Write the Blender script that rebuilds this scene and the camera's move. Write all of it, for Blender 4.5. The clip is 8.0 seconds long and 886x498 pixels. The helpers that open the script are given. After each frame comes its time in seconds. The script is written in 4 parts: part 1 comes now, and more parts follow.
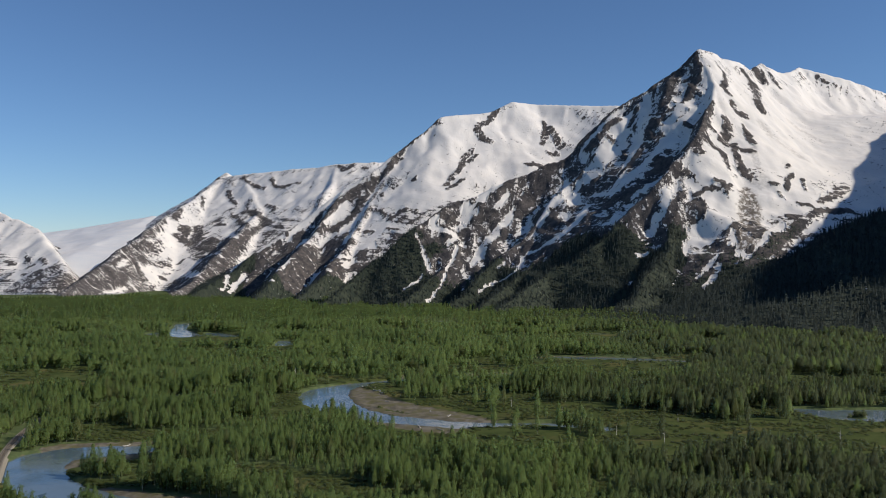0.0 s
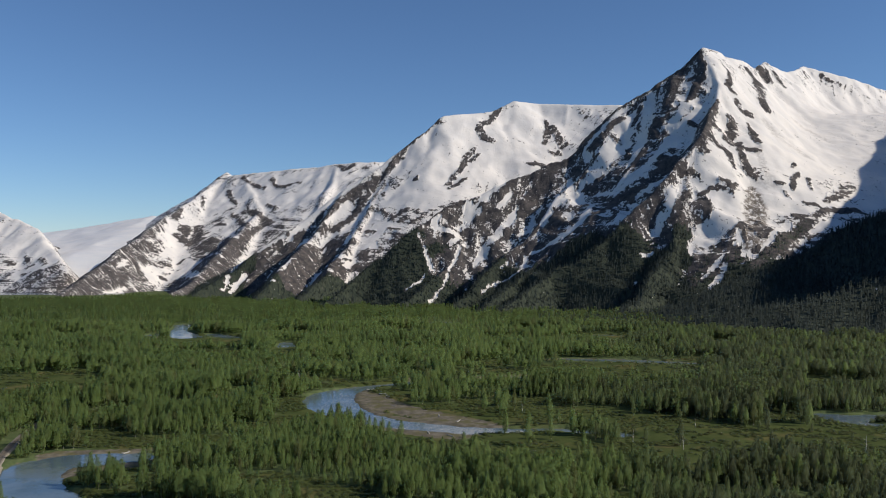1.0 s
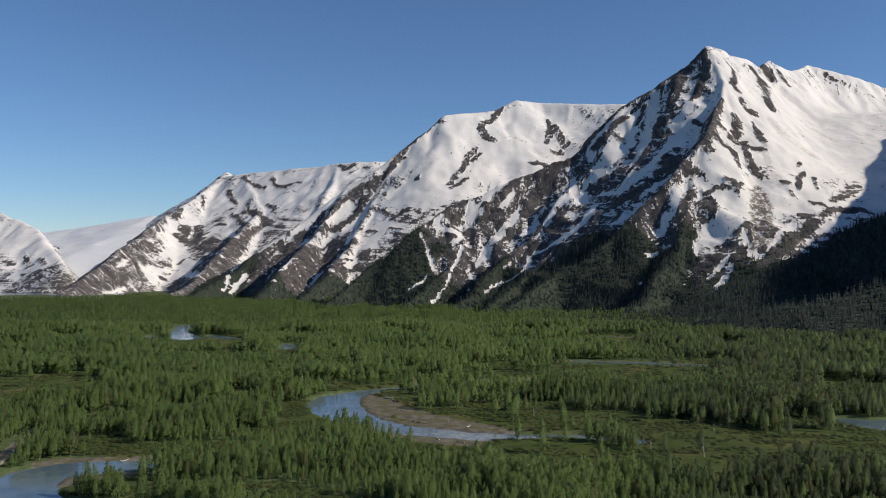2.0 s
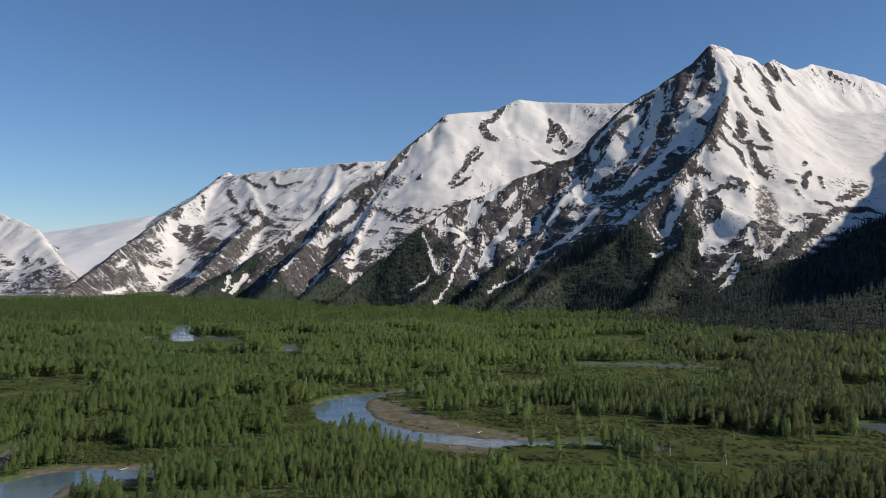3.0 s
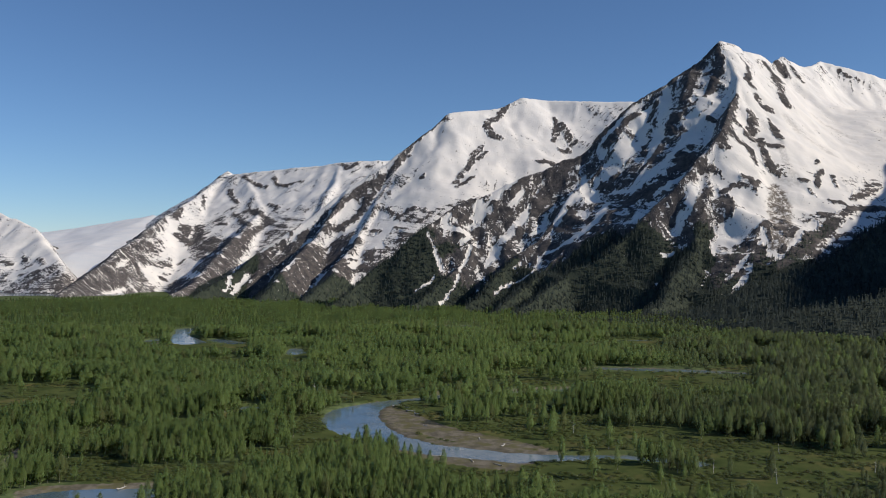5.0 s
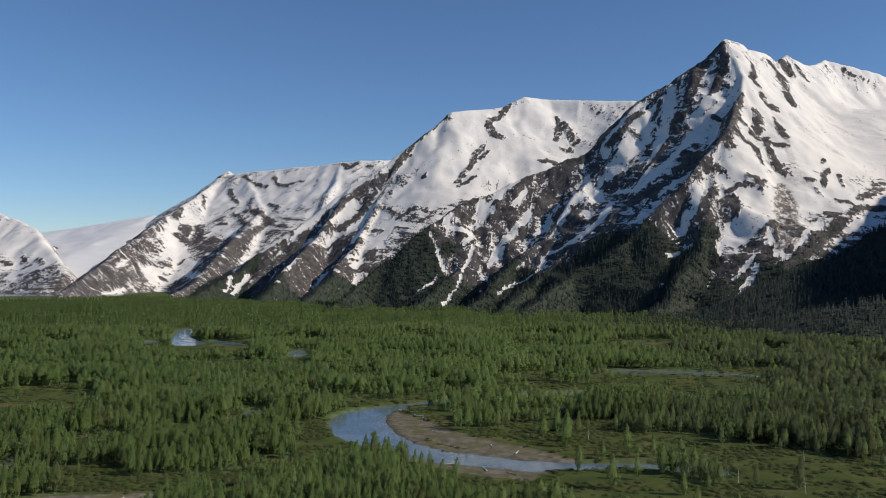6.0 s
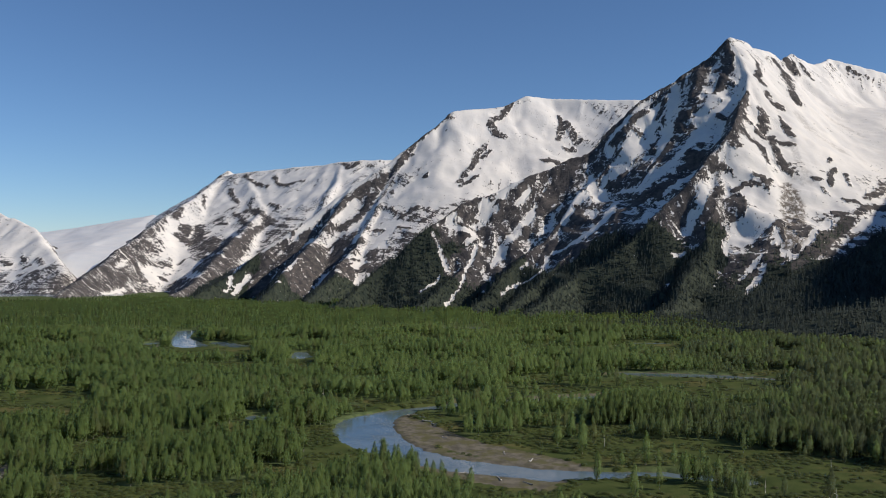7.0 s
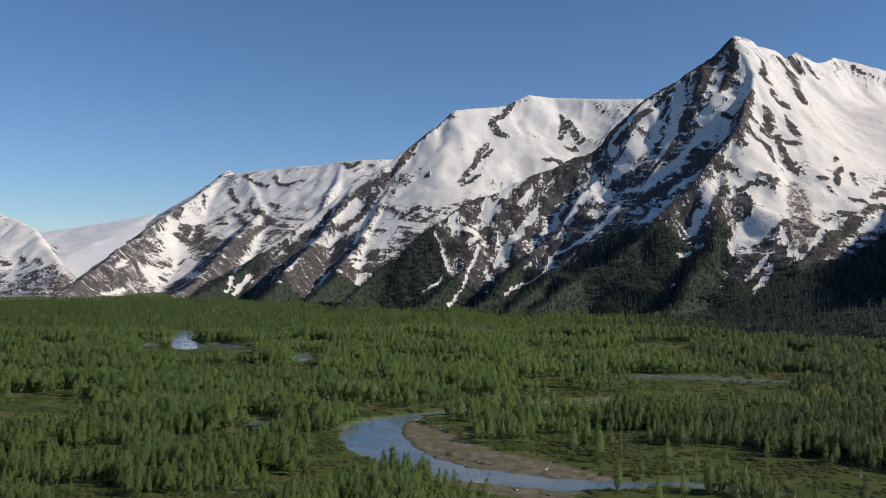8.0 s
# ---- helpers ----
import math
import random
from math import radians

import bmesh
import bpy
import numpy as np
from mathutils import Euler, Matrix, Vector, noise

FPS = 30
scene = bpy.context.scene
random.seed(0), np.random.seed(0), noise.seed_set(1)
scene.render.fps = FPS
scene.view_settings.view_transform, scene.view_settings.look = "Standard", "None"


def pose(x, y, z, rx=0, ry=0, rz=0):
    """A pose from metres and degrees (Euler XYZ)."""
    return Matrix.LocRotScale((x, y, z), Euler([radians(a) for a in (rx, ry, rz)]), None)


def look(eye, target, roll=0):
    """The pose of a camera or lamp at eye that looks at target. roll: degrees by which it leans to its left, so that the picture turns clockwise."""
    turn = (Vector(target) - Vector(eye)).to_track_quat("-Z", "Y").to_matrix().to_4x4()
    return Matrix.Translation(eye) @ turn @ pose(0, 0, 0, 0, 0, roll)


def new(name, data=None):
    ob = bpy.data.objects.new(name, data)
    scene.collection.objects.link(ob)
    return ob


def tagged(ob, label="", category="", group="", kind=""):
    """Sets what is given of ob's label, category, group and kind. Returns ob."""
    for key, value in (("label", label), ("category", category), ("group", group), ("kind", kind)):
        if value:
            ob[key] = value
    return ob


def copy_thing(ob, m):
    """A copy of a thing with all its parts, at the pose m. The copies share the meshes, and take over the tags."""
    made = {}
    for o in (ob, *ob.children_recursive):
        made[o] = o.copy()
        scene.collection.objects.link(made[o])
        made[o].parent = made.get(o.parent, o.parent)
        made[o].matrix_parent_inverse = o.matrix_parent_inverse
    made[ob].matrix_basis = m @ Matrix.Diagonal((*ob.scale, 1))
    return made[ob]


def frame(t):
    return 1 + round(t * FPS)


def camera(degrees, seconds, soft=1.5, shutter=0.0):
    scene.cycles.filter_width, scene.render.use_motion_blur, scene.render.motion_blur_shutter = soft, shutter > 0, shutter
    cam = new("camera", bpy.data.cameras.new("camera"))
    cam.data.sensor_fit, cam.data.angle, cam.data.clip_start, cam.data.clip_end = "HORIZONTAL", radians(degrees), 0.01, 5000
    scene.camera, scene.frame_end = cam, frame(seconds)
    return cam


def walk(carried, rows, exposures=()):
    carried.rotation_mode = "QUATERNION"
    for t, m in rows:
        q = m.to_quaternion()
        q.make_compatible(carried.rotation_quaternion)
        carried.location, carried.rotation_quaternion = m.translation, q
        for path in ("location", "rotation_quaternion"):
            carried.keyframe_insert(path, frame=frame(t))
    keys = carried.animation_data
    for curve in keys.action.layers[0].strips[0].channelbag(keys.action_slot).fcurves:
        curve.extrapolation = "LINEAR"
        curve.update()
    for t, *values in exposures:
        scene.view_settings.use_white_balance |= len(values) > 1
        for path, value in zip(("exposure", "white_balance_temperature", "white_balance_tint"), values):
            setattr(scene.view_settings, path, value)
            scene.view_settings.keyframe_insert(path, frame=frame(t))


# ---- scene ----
# A flat forested river valley with snowy mountains; x right, y up the valley, ground near z = 0.
cam = camera(55.2, 8.0, soft=1.0)


def way_at(t):
    u = t / 8.0
    return pose(-44.6 * u, 130.7 * u + 2.1 * u * (u - 1), 100.0, 90.38, 0, 0)


walk(cam, [(t, way_at(t)) for t in (0, 1, 2, 3, 4, 5, 6, 7, 8)], [(0, 0.22, 6350, 10), (8, 0.22, 6350, 10)])

# ---- world and sun ----
SUN_TO = Vector((0.83, -0.18, 0.55)).normalized()
world = bpy.data.worlds.new("sky")
scene.world = world
world.use_nodes = True
wt = world.node_tree
sky = wt.nodes.new("ShaderNodeTexSky")
sky.sky_type = "NISHITA"
sky.sun_disc = False
sky.sun_elevation = math.asin(SUN_TO.z)
sky.sun_rotation = math.atan2(SUN_TO.x, SUN_TO.y)
sky.altitude = 1500
sky.air_density, sky.dust_density, sky.ozone_density = 1.0, 0.0, 6.5
wt.nodes["Background"].inputs["Strength"].default_value = 0.081
wt.links.new(sky.outputs["Color"], wt.nodes["Background"].inputs["Color"])
sun = new("sun", bpy.data.lights.new("sun", "SUN"))
sun.data.energy, sun.data.angle, sun.data.color = 3.75, radians(0.53), (1.0, 0.91, 0.78)
sun.matrix_world = look(SUN_TO * 1000, (0, 0, 0))


# ---- noise on arrays ----
def lattice(ix, iy, seed):
    h = (ix.astype(np.int64) * 374761393 + iy.astype(np.int64) * 668265263 + seed * 974634551) & 0xFFFFFFFF
    h = ((h ^ (h >> 13)) * 1274126177) & 0xFFFFFFFF
    h = ((h ^ (h >> 16)) * 2246822519) & 0xFFFFFFFF
    return ((h ^ (h >> 15)) & 0xFFFFFF) / float(0x1000000)


def gnoise(x, y, seed=0):
    """Gradient noise, about -1 to 1."""
    x0, y0 = np.floor(x), np.floor(y)
    fx, fy = x - x0, y - y0
    out = []
    for dy in (0, 1):
        for dx in (0, 1):
            a = lattice(x0 + dx, y0 + dy, seed) * 2 * np.pi
            out.append(np.cos(a) * (fx - dx) + np.sin(a) * (fy - dy))
    u, v = fx * fx * fx * (fx * (fx * 6 - 15) + 10), fy * fy * fy * (fy * (fy * 6 - 15) + 10)
    a = out[0] + (out[1] - out[0]) * u
    b = out[2] + (out[3] - out[2]) * u
    return (a + (b - a) * v) * 1.5


def fbm(x, y, octaves=4, seed=0, gain=0.5):
    s, a, f, n = 0.0, 1.0, 1.0, 0.0
    for k in range(octaves):
        s = s + a * gnoise(x * f + 17.3 * k, y * f - 9.1 * k, seed + k)
        n += a
        a *= gain
        f *= 2.03
    return s / n


def ridged(x, y, octaves=4, seed=0, gain=0.5):
    s, a, f, n = 0.0, 1.0, 1.0, 0.0
    for k in range(octaves):
        s = s + a * (1 - 2 * np.abs(gnoise(x * f + 5.7 * k, y * f + 3.3 * k, seed + k)))
        n += a
        a *= gain
        f *= 2.1
    return s / n


def smooth(e0, e1, x):
    t = np.clip((x - e0) / (e1 - e0), 0, 1)
    return t * t * (3 - 2 * t)


# ---- plan of the valley: water, bars, clearings (x, y, half width) ----
RIVER = [(95, 490, 5), (72, 499, 5), (50, 503, 5), (20, 500, 7), (-15, 512, 8), (-45, 530, 9), (-68, 557, 13), (-83, 591, 16), (-85, 626, 14),
         (-72, 652, 8), (-45, 672, 6), (-15, 690, 4), (30, 702, 4), (65, 712, 4), (120, 735, 3)]
LOOP = [(-146, 441, 4), (-172, 435, 9), (-195, 424, 13), (-196, 402, 13), (-181, 379, 12), (-160, 357, 11), (-135, 340, 11), (-105, 325, 11),
        (-60, 300, 10), (-20, 250, 10), (40, 200, 10), (120, 160, 10)]
POND = [(232, 550, 5), (250, 532, 17), (280, 530, 21), (330, 524, 22)]
STRIP = [(112, 834, 4), (140, 826, 7), (180, 819, 7), (226, 800, 3)]
POOLS = [[(-376, 1235, 9), (-358, 1150, 9), (-334, 1085, 15), (-314, 1045, 17)], [(-300, 1086, 6), (-284, 1068, 12), (-262, 1044, 10)], [(-185, 985, 6), (-178, 948, 9)],
         [(-369, 1080, 7), (-368, 1066, 7)], [(-156, 640, 5), (-152, 632, 5)], [(-150, 570, 4), (-143, 566, 4)], 
         [(-308, 637, 3), (-300, 636, 3)], [(-30, 1290, 10), (10, 1285, 10)], [(180, 1074, 6), (215, 1070, 6)], [(-715, 1600, 16), (-660, 1580, 10)],
         [(-2700, 3300, 400), (-1750, 3300, 390), (-1420, 3180, 220), (-1230, 2960, 50)]]
BARS = [[(-70, 646, 5), (-60, 622, 9), (-46, 589, 12), (-25, 556, 12), (2, 533, 10), (24, 519, 3)], [(-58, 528, 4), (-40, 512, 7), (-15, 490, 9), (5, 480, 6)],
        [(-190, 408, 3), (-172, 414, 6), (-150, 420, 5)], [(-200, 446, 3), (-175, 450, 3), (-145, 447, 3)], [(-165, 345, 4), (-130, 352, 5), (-90, 338, 6)],
        [(-30, 700, 5), (30, 712, 5), (80, 722, 4)], [(95, 828, 5), (150, 818, 7), (215, 800, 5)]]
RAIL = [(-170, 300, 2.6), (-186, 345, 2.6), (-201, 380, 2.6), (-216, 415, 2.6), (-228, 450, 2.6), (-236, 480, 2.6), (-243, 510, 2.6), (-246, 530, 2.6)]
RAIL_FAR = [(-346, 1000, 2.6), (-352, 1025, 2.6), (-350, 1055, 2.6), (-355, 1085, 2.6), (-364, 1115, 2.6)]
NEAR_GLADES = [(105, 435, 62, 40), (60, 545, 70, 34), (140, 480, 45, 42), (-150, 455, 40, 8), (-20, 470, 34, 12), (-88, 537, 24, 34), (-15, 555, 52, 40), (-5, 480, 52, 48),
    (-200, 350, 25, 28), (-150, 335, 60, 16), (222, 470, 40, 48), (45, 465, 32, 36), (-165, 405, 22, 22), (200, 475, 34, 50)]
MID_GLADES = [(-330, 668, 62, 58), (-480, 850, 70, 50), (-95, 668, 35, 8), (-160, 636, 22, 12), (-146, 566, 20, 7), (-50, 610, 26, 42), (-168, 895, 18, 50), (-155, 600, 18, 26),
    (132, 770, 75, 36), (45, 690, 50, 14), (-300, 600, 20, 30), (-430, 640, 60, 30), (-250, 830, 40, 16), (300, 760, 60, 14), (-380, 835, 32, 14), (-250, 636, 24, 15)]
FAR_GLADES = [(-560, 1250, 120, 30), (-303, 985, 36, 62), (-255, 985, 34, 70), (-370, 1030, 14, 40), (-10, 1230, 30, 60), (195, 1020, 30, 50), (-680, 1500, 50, 80), (-1500, 2350, 700, 110),
    (-700, 1330, 90, 24), (420, 930, 90, 18), (205, 1090, 40, 14), (0, 900, 40, 12), (115, 985, 48, 14), (130, 1185, 55, 18)]
GLADES = NEAR_GLADES + MID_GLADES + FAR_GLADES


def spline(points, n=10):
    p = np.array([points[0]] + points + [points[-1]], float)
    out = []
    for i in range(1, len(p) - 2):
        for k in range(n):
            t = k / n
            a, b, c, d = p[i - 1], p[i], p[i + 1], p[i + 2]
            out.append(0.5 * (2 * b + (c - a) * t + (2 * a - 5 * b + 4 * c - d) * t * t + (3 * b - a - 3 * c + d) * t ** 3))
    out.append(p[-2])
    return np.array(out)


def edge_distance(x, y, points, n=6):
    """Distance to the edge of a band with the given half widths: negative inside."""
    best = np.full(np.shape(x), 1e6)
    s = spline(points, n)
    pad = 60 + float(s[:, 2].max())
    near = (x > s[:, 0].min() - pad) & (x < s[:, 0].max() + pad) & (y > s[:, 1].min() - pad) & (y < s[:, 1].max() + pad)
    qx, qy = x[near], y[near]
    b = np.full(qx.shape, 1e6)
    for a, c in zip(s[:-1], s[1:]):
        dx, dy = c[0] - a[0], c[1] - a[1]
        t = np.clip(((qx - a[0]) * dx + (qy - a[1]) * dy) / (dx * dx + dy * dy + 1e-9), 0, 1)
        b = np.minimum(b, np.hypot(qx - a[0] - t * dx, qy - a[1] - t * dy) - (a[2] + t * (c[2] - a[2])))
    best[near] = b
    return best


def water_distance(x, y):
    d = np.full(np.shape(x), 1e6)
    for line in [RIVER, LOOP, POND, STRIP] + POOLS:
        d = np.minimum(d, edge_distance(x, y, line))
    # an islet in the pond
    d = np.maximum(d, 5.0 - np.hypot((x - 258) / 1.5, y - 526))
    return d + 1.6 * gnoise(x / 9, y / 9, 3) + 0.7 * gnoise(x / 3.5, y / 3.5, 4)


def joined(w, b):
    """Gravel runs on from a bar down to the water beside it."""
    return np.where((w < 9) & (b < 11), np.minimum(b, b - 10 + w * 0.3), b)


def bar_distance(x, y):
    d = np.full(np.shape(x), 1e6)
    for line in BARS:
        d = np.minimum(d, edge_distance(x, y, line))
    return d + 1.5 * gnoise(x / 7, y / 7, 5)


def openness(x, y):
    """1 in the clearings, 0 in the woods."""
    o = np.zeros(np.shape(x))
    for cx, cy, rx, ry in GLADES:
        o = np.maximum(o, smooth(1.25, 0.75, np.hypot((x - cx) / rx, (y - cy) / ry) + 0.25 * gnoise(x / 22, y / 22, 8)))
    return o


def valley_drop(y):
    """The floor falls gently away up the valley, towards the far lake."""
    return -0.023 * np.maximum(0, np.asarray(y, float) - 1250)


def ground_height(x, y):
    w = water_distance(x, y)
    b = joined(w, bar_distance(x, y))
    z = 0.5 * gnoise(x / 40, y / 40, 11) + 0.25 * gnoise(x / 9, y / 9, 12)
    bank = smooth(0.0, 2.5, w) * (1 - 0.75 * smooth(2.0, -2.0, b) * smooth(9.0, 0.0, w))
    z = -1.7 + (z + 1.7 + 0.2) * bank
    return np.where(b < 0, np.minimum(z, -0.55 + 0.35 * smooth(0, -9, b) + 0.1 * gnoise(x / 4, y / 4, 13)), z) * (w > -1e5) - 1.2 * smooth(0.5, -1.5, w) + valley_drop(y)


# ---- materials ----
class Mat:
    """Short names for a node material under construction."""

    def __init__(self, name):
        self.m = bpy.data.materials.new(name)
        self.m.use_nodes = True
        self.t = self.m.node_tree
        self.b = self.t.nodes["Principled BSDF"]
        self.out = self.t.nodes["Material Output"]

    def put(self, socket, value):
        if isinstance(value, bpy.types.NodeSocket):
            self.t.links.new(value, socket)
        elif value is not None:
            socket.default_value = (*value, 1) if isinstance(value, tuple) and len(value) == 3 and socket.type == "RGBA" else value

    def node(self, kind, out=0, operation="", clamp=False, attribute="", ease="", **inputs):
        n = self.t.nodes.new(kind)
        if operation:
            n.operation = operation
        if clamp:
            n.use_clamp = True
        if attribute:
            n.attribute_name = attribute
        if ease:
            n.interpolation_type = ease
        for k, v in inputs.items():
            self.put(n.inputs[int(k[1:])] if k[0] == "_" and k[1:].isdigit() else n.inputs[k.replace("_", " ")], v)
        return n.outputs[out]

    def place(self, scale=(1, 1, 1)):
        g = self.node("ShaderNodeNewGeometry")
        if scale == (1, 1, 1):
            return g
        return self.node("ShaderNodeVectorMath", operation="MULTIPLY", _0=g, _1=scale)

    def noise(self, size, detail=4.0, rough=0.55, scale=(1, 1, 1), distort=0.0):
        return self.node("ShaderNodeTexNoise", 0, Vector=self.place(scale), Scale=1.0 / size, Detail=detail, Roughness=rough, Distortion=distort)

    def maths(self, op, a, b=None, c=None, clamp=False):
        return self.node("ShaderNodeMath", operation=op, clamp=clamp, _0=a, _1=b, _2=c)

    def step(self, value, lo, hi, a=0.0, b=1.0):
        return self.node("ShaderNodeMapRange", ease="SMOOTHSTEP", Value=value, From_Min=lo, From_Max=hi, To_Min=a, To_Max=b)

    def mix(self, fac, a, b):
        n = self.t.nodes.new("ShaderNodeMix")
        n.data_type = "RGBA"
        for s, v in ((n.inputs[0], fac), (n.inputs[6], a), (n.inputs[7], b)):
            self.put(s, v)
        return n.outputs[2]

    def bump(self, height, distance, strength=1.0):
        self.put(self.b.inputs["Normal"], self.node("ShaderNodeBump", Height=height, Distance=distance, Strength=strength))

    def attr(self, name):
        return self.node("ShaderNodeAttribute", 2, attribute=name)

    def done(self, color, rough=0.9, spec=0.3):
        self.put(self.b.inputs["Base Color"], color)
        self.put(self.b.inputs["Roughness"], rough)
        self.put(self.b.inputs["Specular IOR Level"], spec)
        return self.m


def mountain_material():
    k = Mat("snow_rock_and_scrub")
    cover, wood = k.attr("cover"), k.attr("wood")
    big, fine = k.noise(38, 5, 0.6), k.noise(10, 7, 0.7)
    edge = k.maths("ADD", k.maths("MULTIPLY", k.maths("SUBTRACT", big, 0.5), 0.9), k.maths("MULTIPLY", k.maths("SUBTRACT", fine, 0.5), 1.6))
    # streaks that follow the gullies
    lines = k.node("ShaderNodeCombineXYZ", _0=k.maths("DIVIDE", k.attr("across"), 9.0), _1=k.maths("DIVIDE", k.attr("down"), 55.0))
    gully = k.node("ShaderNodeTexNoise", 0, Vector=lines, Scale=1.0, Detail=4.0, Roughness=0.6)
    edge = k.maths("ADD", edge, k.maths("MULTIPLY", k.maths("SUBTRACT", gully, 0.5), 1.4))
    edge = k.maths("ADD", edge, k.maths("MULTIPLY", k.maths("SUBTRACT", k.noise(4.5, 4, 0.65), 0.5), 0.9))
    snow = k.step(k.maths("ADD", cover, edge), 0.482, 0.518)
    rock = k.mix(k.step(k.noise(14, 6, 0.7), 0.35, 0.65), (0.040, 0.038, 0.041), (0.108, 0.094, 0.086))
    scrub = k.mix(k.step(k.noise(11, 5, 0.7), 0.4, 0.62), (0.024, 0.033, 0.024), (0.046, 0.055, 0.036))
    bare = k.mix(k.step(k.maths("ADD", wood, k.maths("MULTIPLY", edge, 0.6)), 0.4, 0.6), rock, scrub)
    white = k.mix(k.step(k.noise(60, 6, 0.6, (1, 1, 0.35)), 0.3, 0.7), (0.66, 0.632, 0.602), (0.785, 0.738, 0.682))
    soil = k.maths("MULTIPLY", k.attr("dirt"), k.step(k.noise(9, 6, 0.75), 0.41, 0.53))
    white = k.mix(k.maths("MULTIPLY", soil, 0.95), white, (0.115, 0.090, 0.066))
    relief = k.maths("ADD", k.noise(16, 7, 0.62), k.maths("ADD", k.maths("MULTIPLY", k.noise(3.5, 4, 0.6), 0.2), k.maths("MULTIPLY", gully, 0.7)))
    k.bump(k.maths("MULTIPLY", relief, k.step(cover, 0.4, 0.75, 1.0, 0.27)), 3.5, 0.85)
    return k.done(k.mix(snow, bare, white), k.mix(snow, (0.9, 0.9, 0.9), (0.6, 0.6, 0.6)), 0.25)


def ice_material():
    k = Mat("glacier_snow")
    k.bump(k.noise(30, 6, 0.6), 3.0, 0.5)
    return k.done(k.mix(k.step(k.noise(90, 6, 0.6, (0.5, 1, 1)), 0.35, 0.7), (0.66, 0.665, 0.67), (0.74, 0.72, 0.70)), 0.6)


def ground_material():
    k = Mat("valley_ground")
    bar, open_, bed = k.attr("bar"), k.attr("open"), k.attr("bed")
    grass = k.mix(k.step(k.noise(16, 5, 0.6), 0.35, 0.65), (0.050, 0.068, 0.022), (0.082, 0.098, 0.032))
    grass = k.mix(k.step(k.noise(45, 4, 0.6), 0.52, 0.68), grass, (0.13, 0.115, 0.045))
    litter = k.mix(k.step(k.noise(5, 5, 0.6), 0.4, 0.6), (0.070, 0.094, 0.040), (0.110, 0.138, 0.058))
    gravel = k.mix(k.step(k.noise(6, 6, 0.7), 0.38, 0.62), (0.105, 0.094, 0.070), (0.190, 0.168, 0.128))
    gravel = k.mix(k.step(k.noise(11, 5, 0.65), 0.46, 0.60, 0.0, 0.8), gravel, (0.120, 0.112, 0.050))
    mud = (0.085, 0.080, 0.065)
    c = k.mix(open_, litter, grass)
    c = k.mix(k.step(k.maths("ADD", bar, k.maths("MULTIPLY", k.maths("SUBTRACT", k.noise(4, 4), 0.5), 0.7)), 0.42, 0.58), c, gravel)
    c = k.mix(bed, c, mud)
    k.bump(k.noise(0.8, 5, 0.7), 0.25, 0.7)
    return k.done(c, 0.95, 0.02)


def water_material():
    k = Mat("silty_river_water")
    k.bump(k.noise(1.4, 3, 0.6), 0.10, 0.5)
    return k.done(k.mix(k.step(k.noise(25, 4, 0.6), 0.4, 0.6), (0.085, 0.125, 0.15), (0.13, 0.165, 0.18)), k.step(k.noise(18, 3, 0.6), 0.35, 0.65, 0.05, 0.22), 0.5)


def leaf_material(name, dark, mid, light, single, rusty=(0.135, 0.115, 0.060), gaps=0.50):
    k = Mat(name)
    island = k.node("ShaderNodeNewGeometry", 8)
    tone = k.node("ShaderNodeObjectInfo", 5) if single else k.attr("tone")
    patch = k.step(k.noise(55, 3, 0.6), 0.3, 0.7)
    stand = k.step(k.noise(170, 3, 0.6), 0.35, 0.65)
    v = k.maths("ADD", k.maths("ADD", k.maths("MULTIPLY", tone, 0.24), k.maths("MULTIPLY", stand, 0.32)), k.maths("ADD", k.maths("MULTIPLY", island, 0.14), k.maths("MULTIPLY", patch, 0.3)))
    c = k.mix(k.step(v, 0.5, 1.0), k.mix(k.step(v, 0.0, 0.5), dark, mid), light)
    c = k.mix(k.step(k.maths("ADD", tone, k.maths("MULTIPLY", island, 0.1)), 0.90, 1.0, 0.0, 0.5), c, rusty)
    # darker brown-olive leaf colour, stronger towards the right of the valley
    c = k.mix(k.maths("MULTIPLY", k.attr("darker_right"), 0.8), c, k.mix(island, (0.084, 0.102, 0.062), (0.114, 0.128, 0.076)))
    k.done(c, 0.65, 0.25)
    tr = k.node("ShaderNodeBsdfTranslucent", Color=c)
    mixed = k.node("ShaderNodeMixShader", _0=0.58, _1=k.b.outputs[0], _2=tr)
    # gaps between the leaves of a clump
    airy = k.node("ShaderNodeMixShader", _0=gaps, _1=mixed, _2=k.node("ShaderNodeBsdfTransparent"))
    k.t.links.new(airy, k.out.inputs["Surface"])
    return k.m


def bark_material(name, a, b):
    k = Mat(name)
    k.bump(k.noise(0.15, 4, 0.6, (1, 1, 0.2)), 0.03)
    return k.done(k.mix(k.step(k.noise(0.5, 5, 0.7, (1, 1, 0.3)), 0.35, 0.65), a, b), 0.9)


def plain_material(name, a, b, size, rough=0.85, metal=0.0):
    k = Mat(name)
    k.b.inputs["Metallic"].default_value = metal
    return k.done(k.mix(k.step(k.noise(size, 5, 0.65), 0.35, 0.65), a, b), rough)


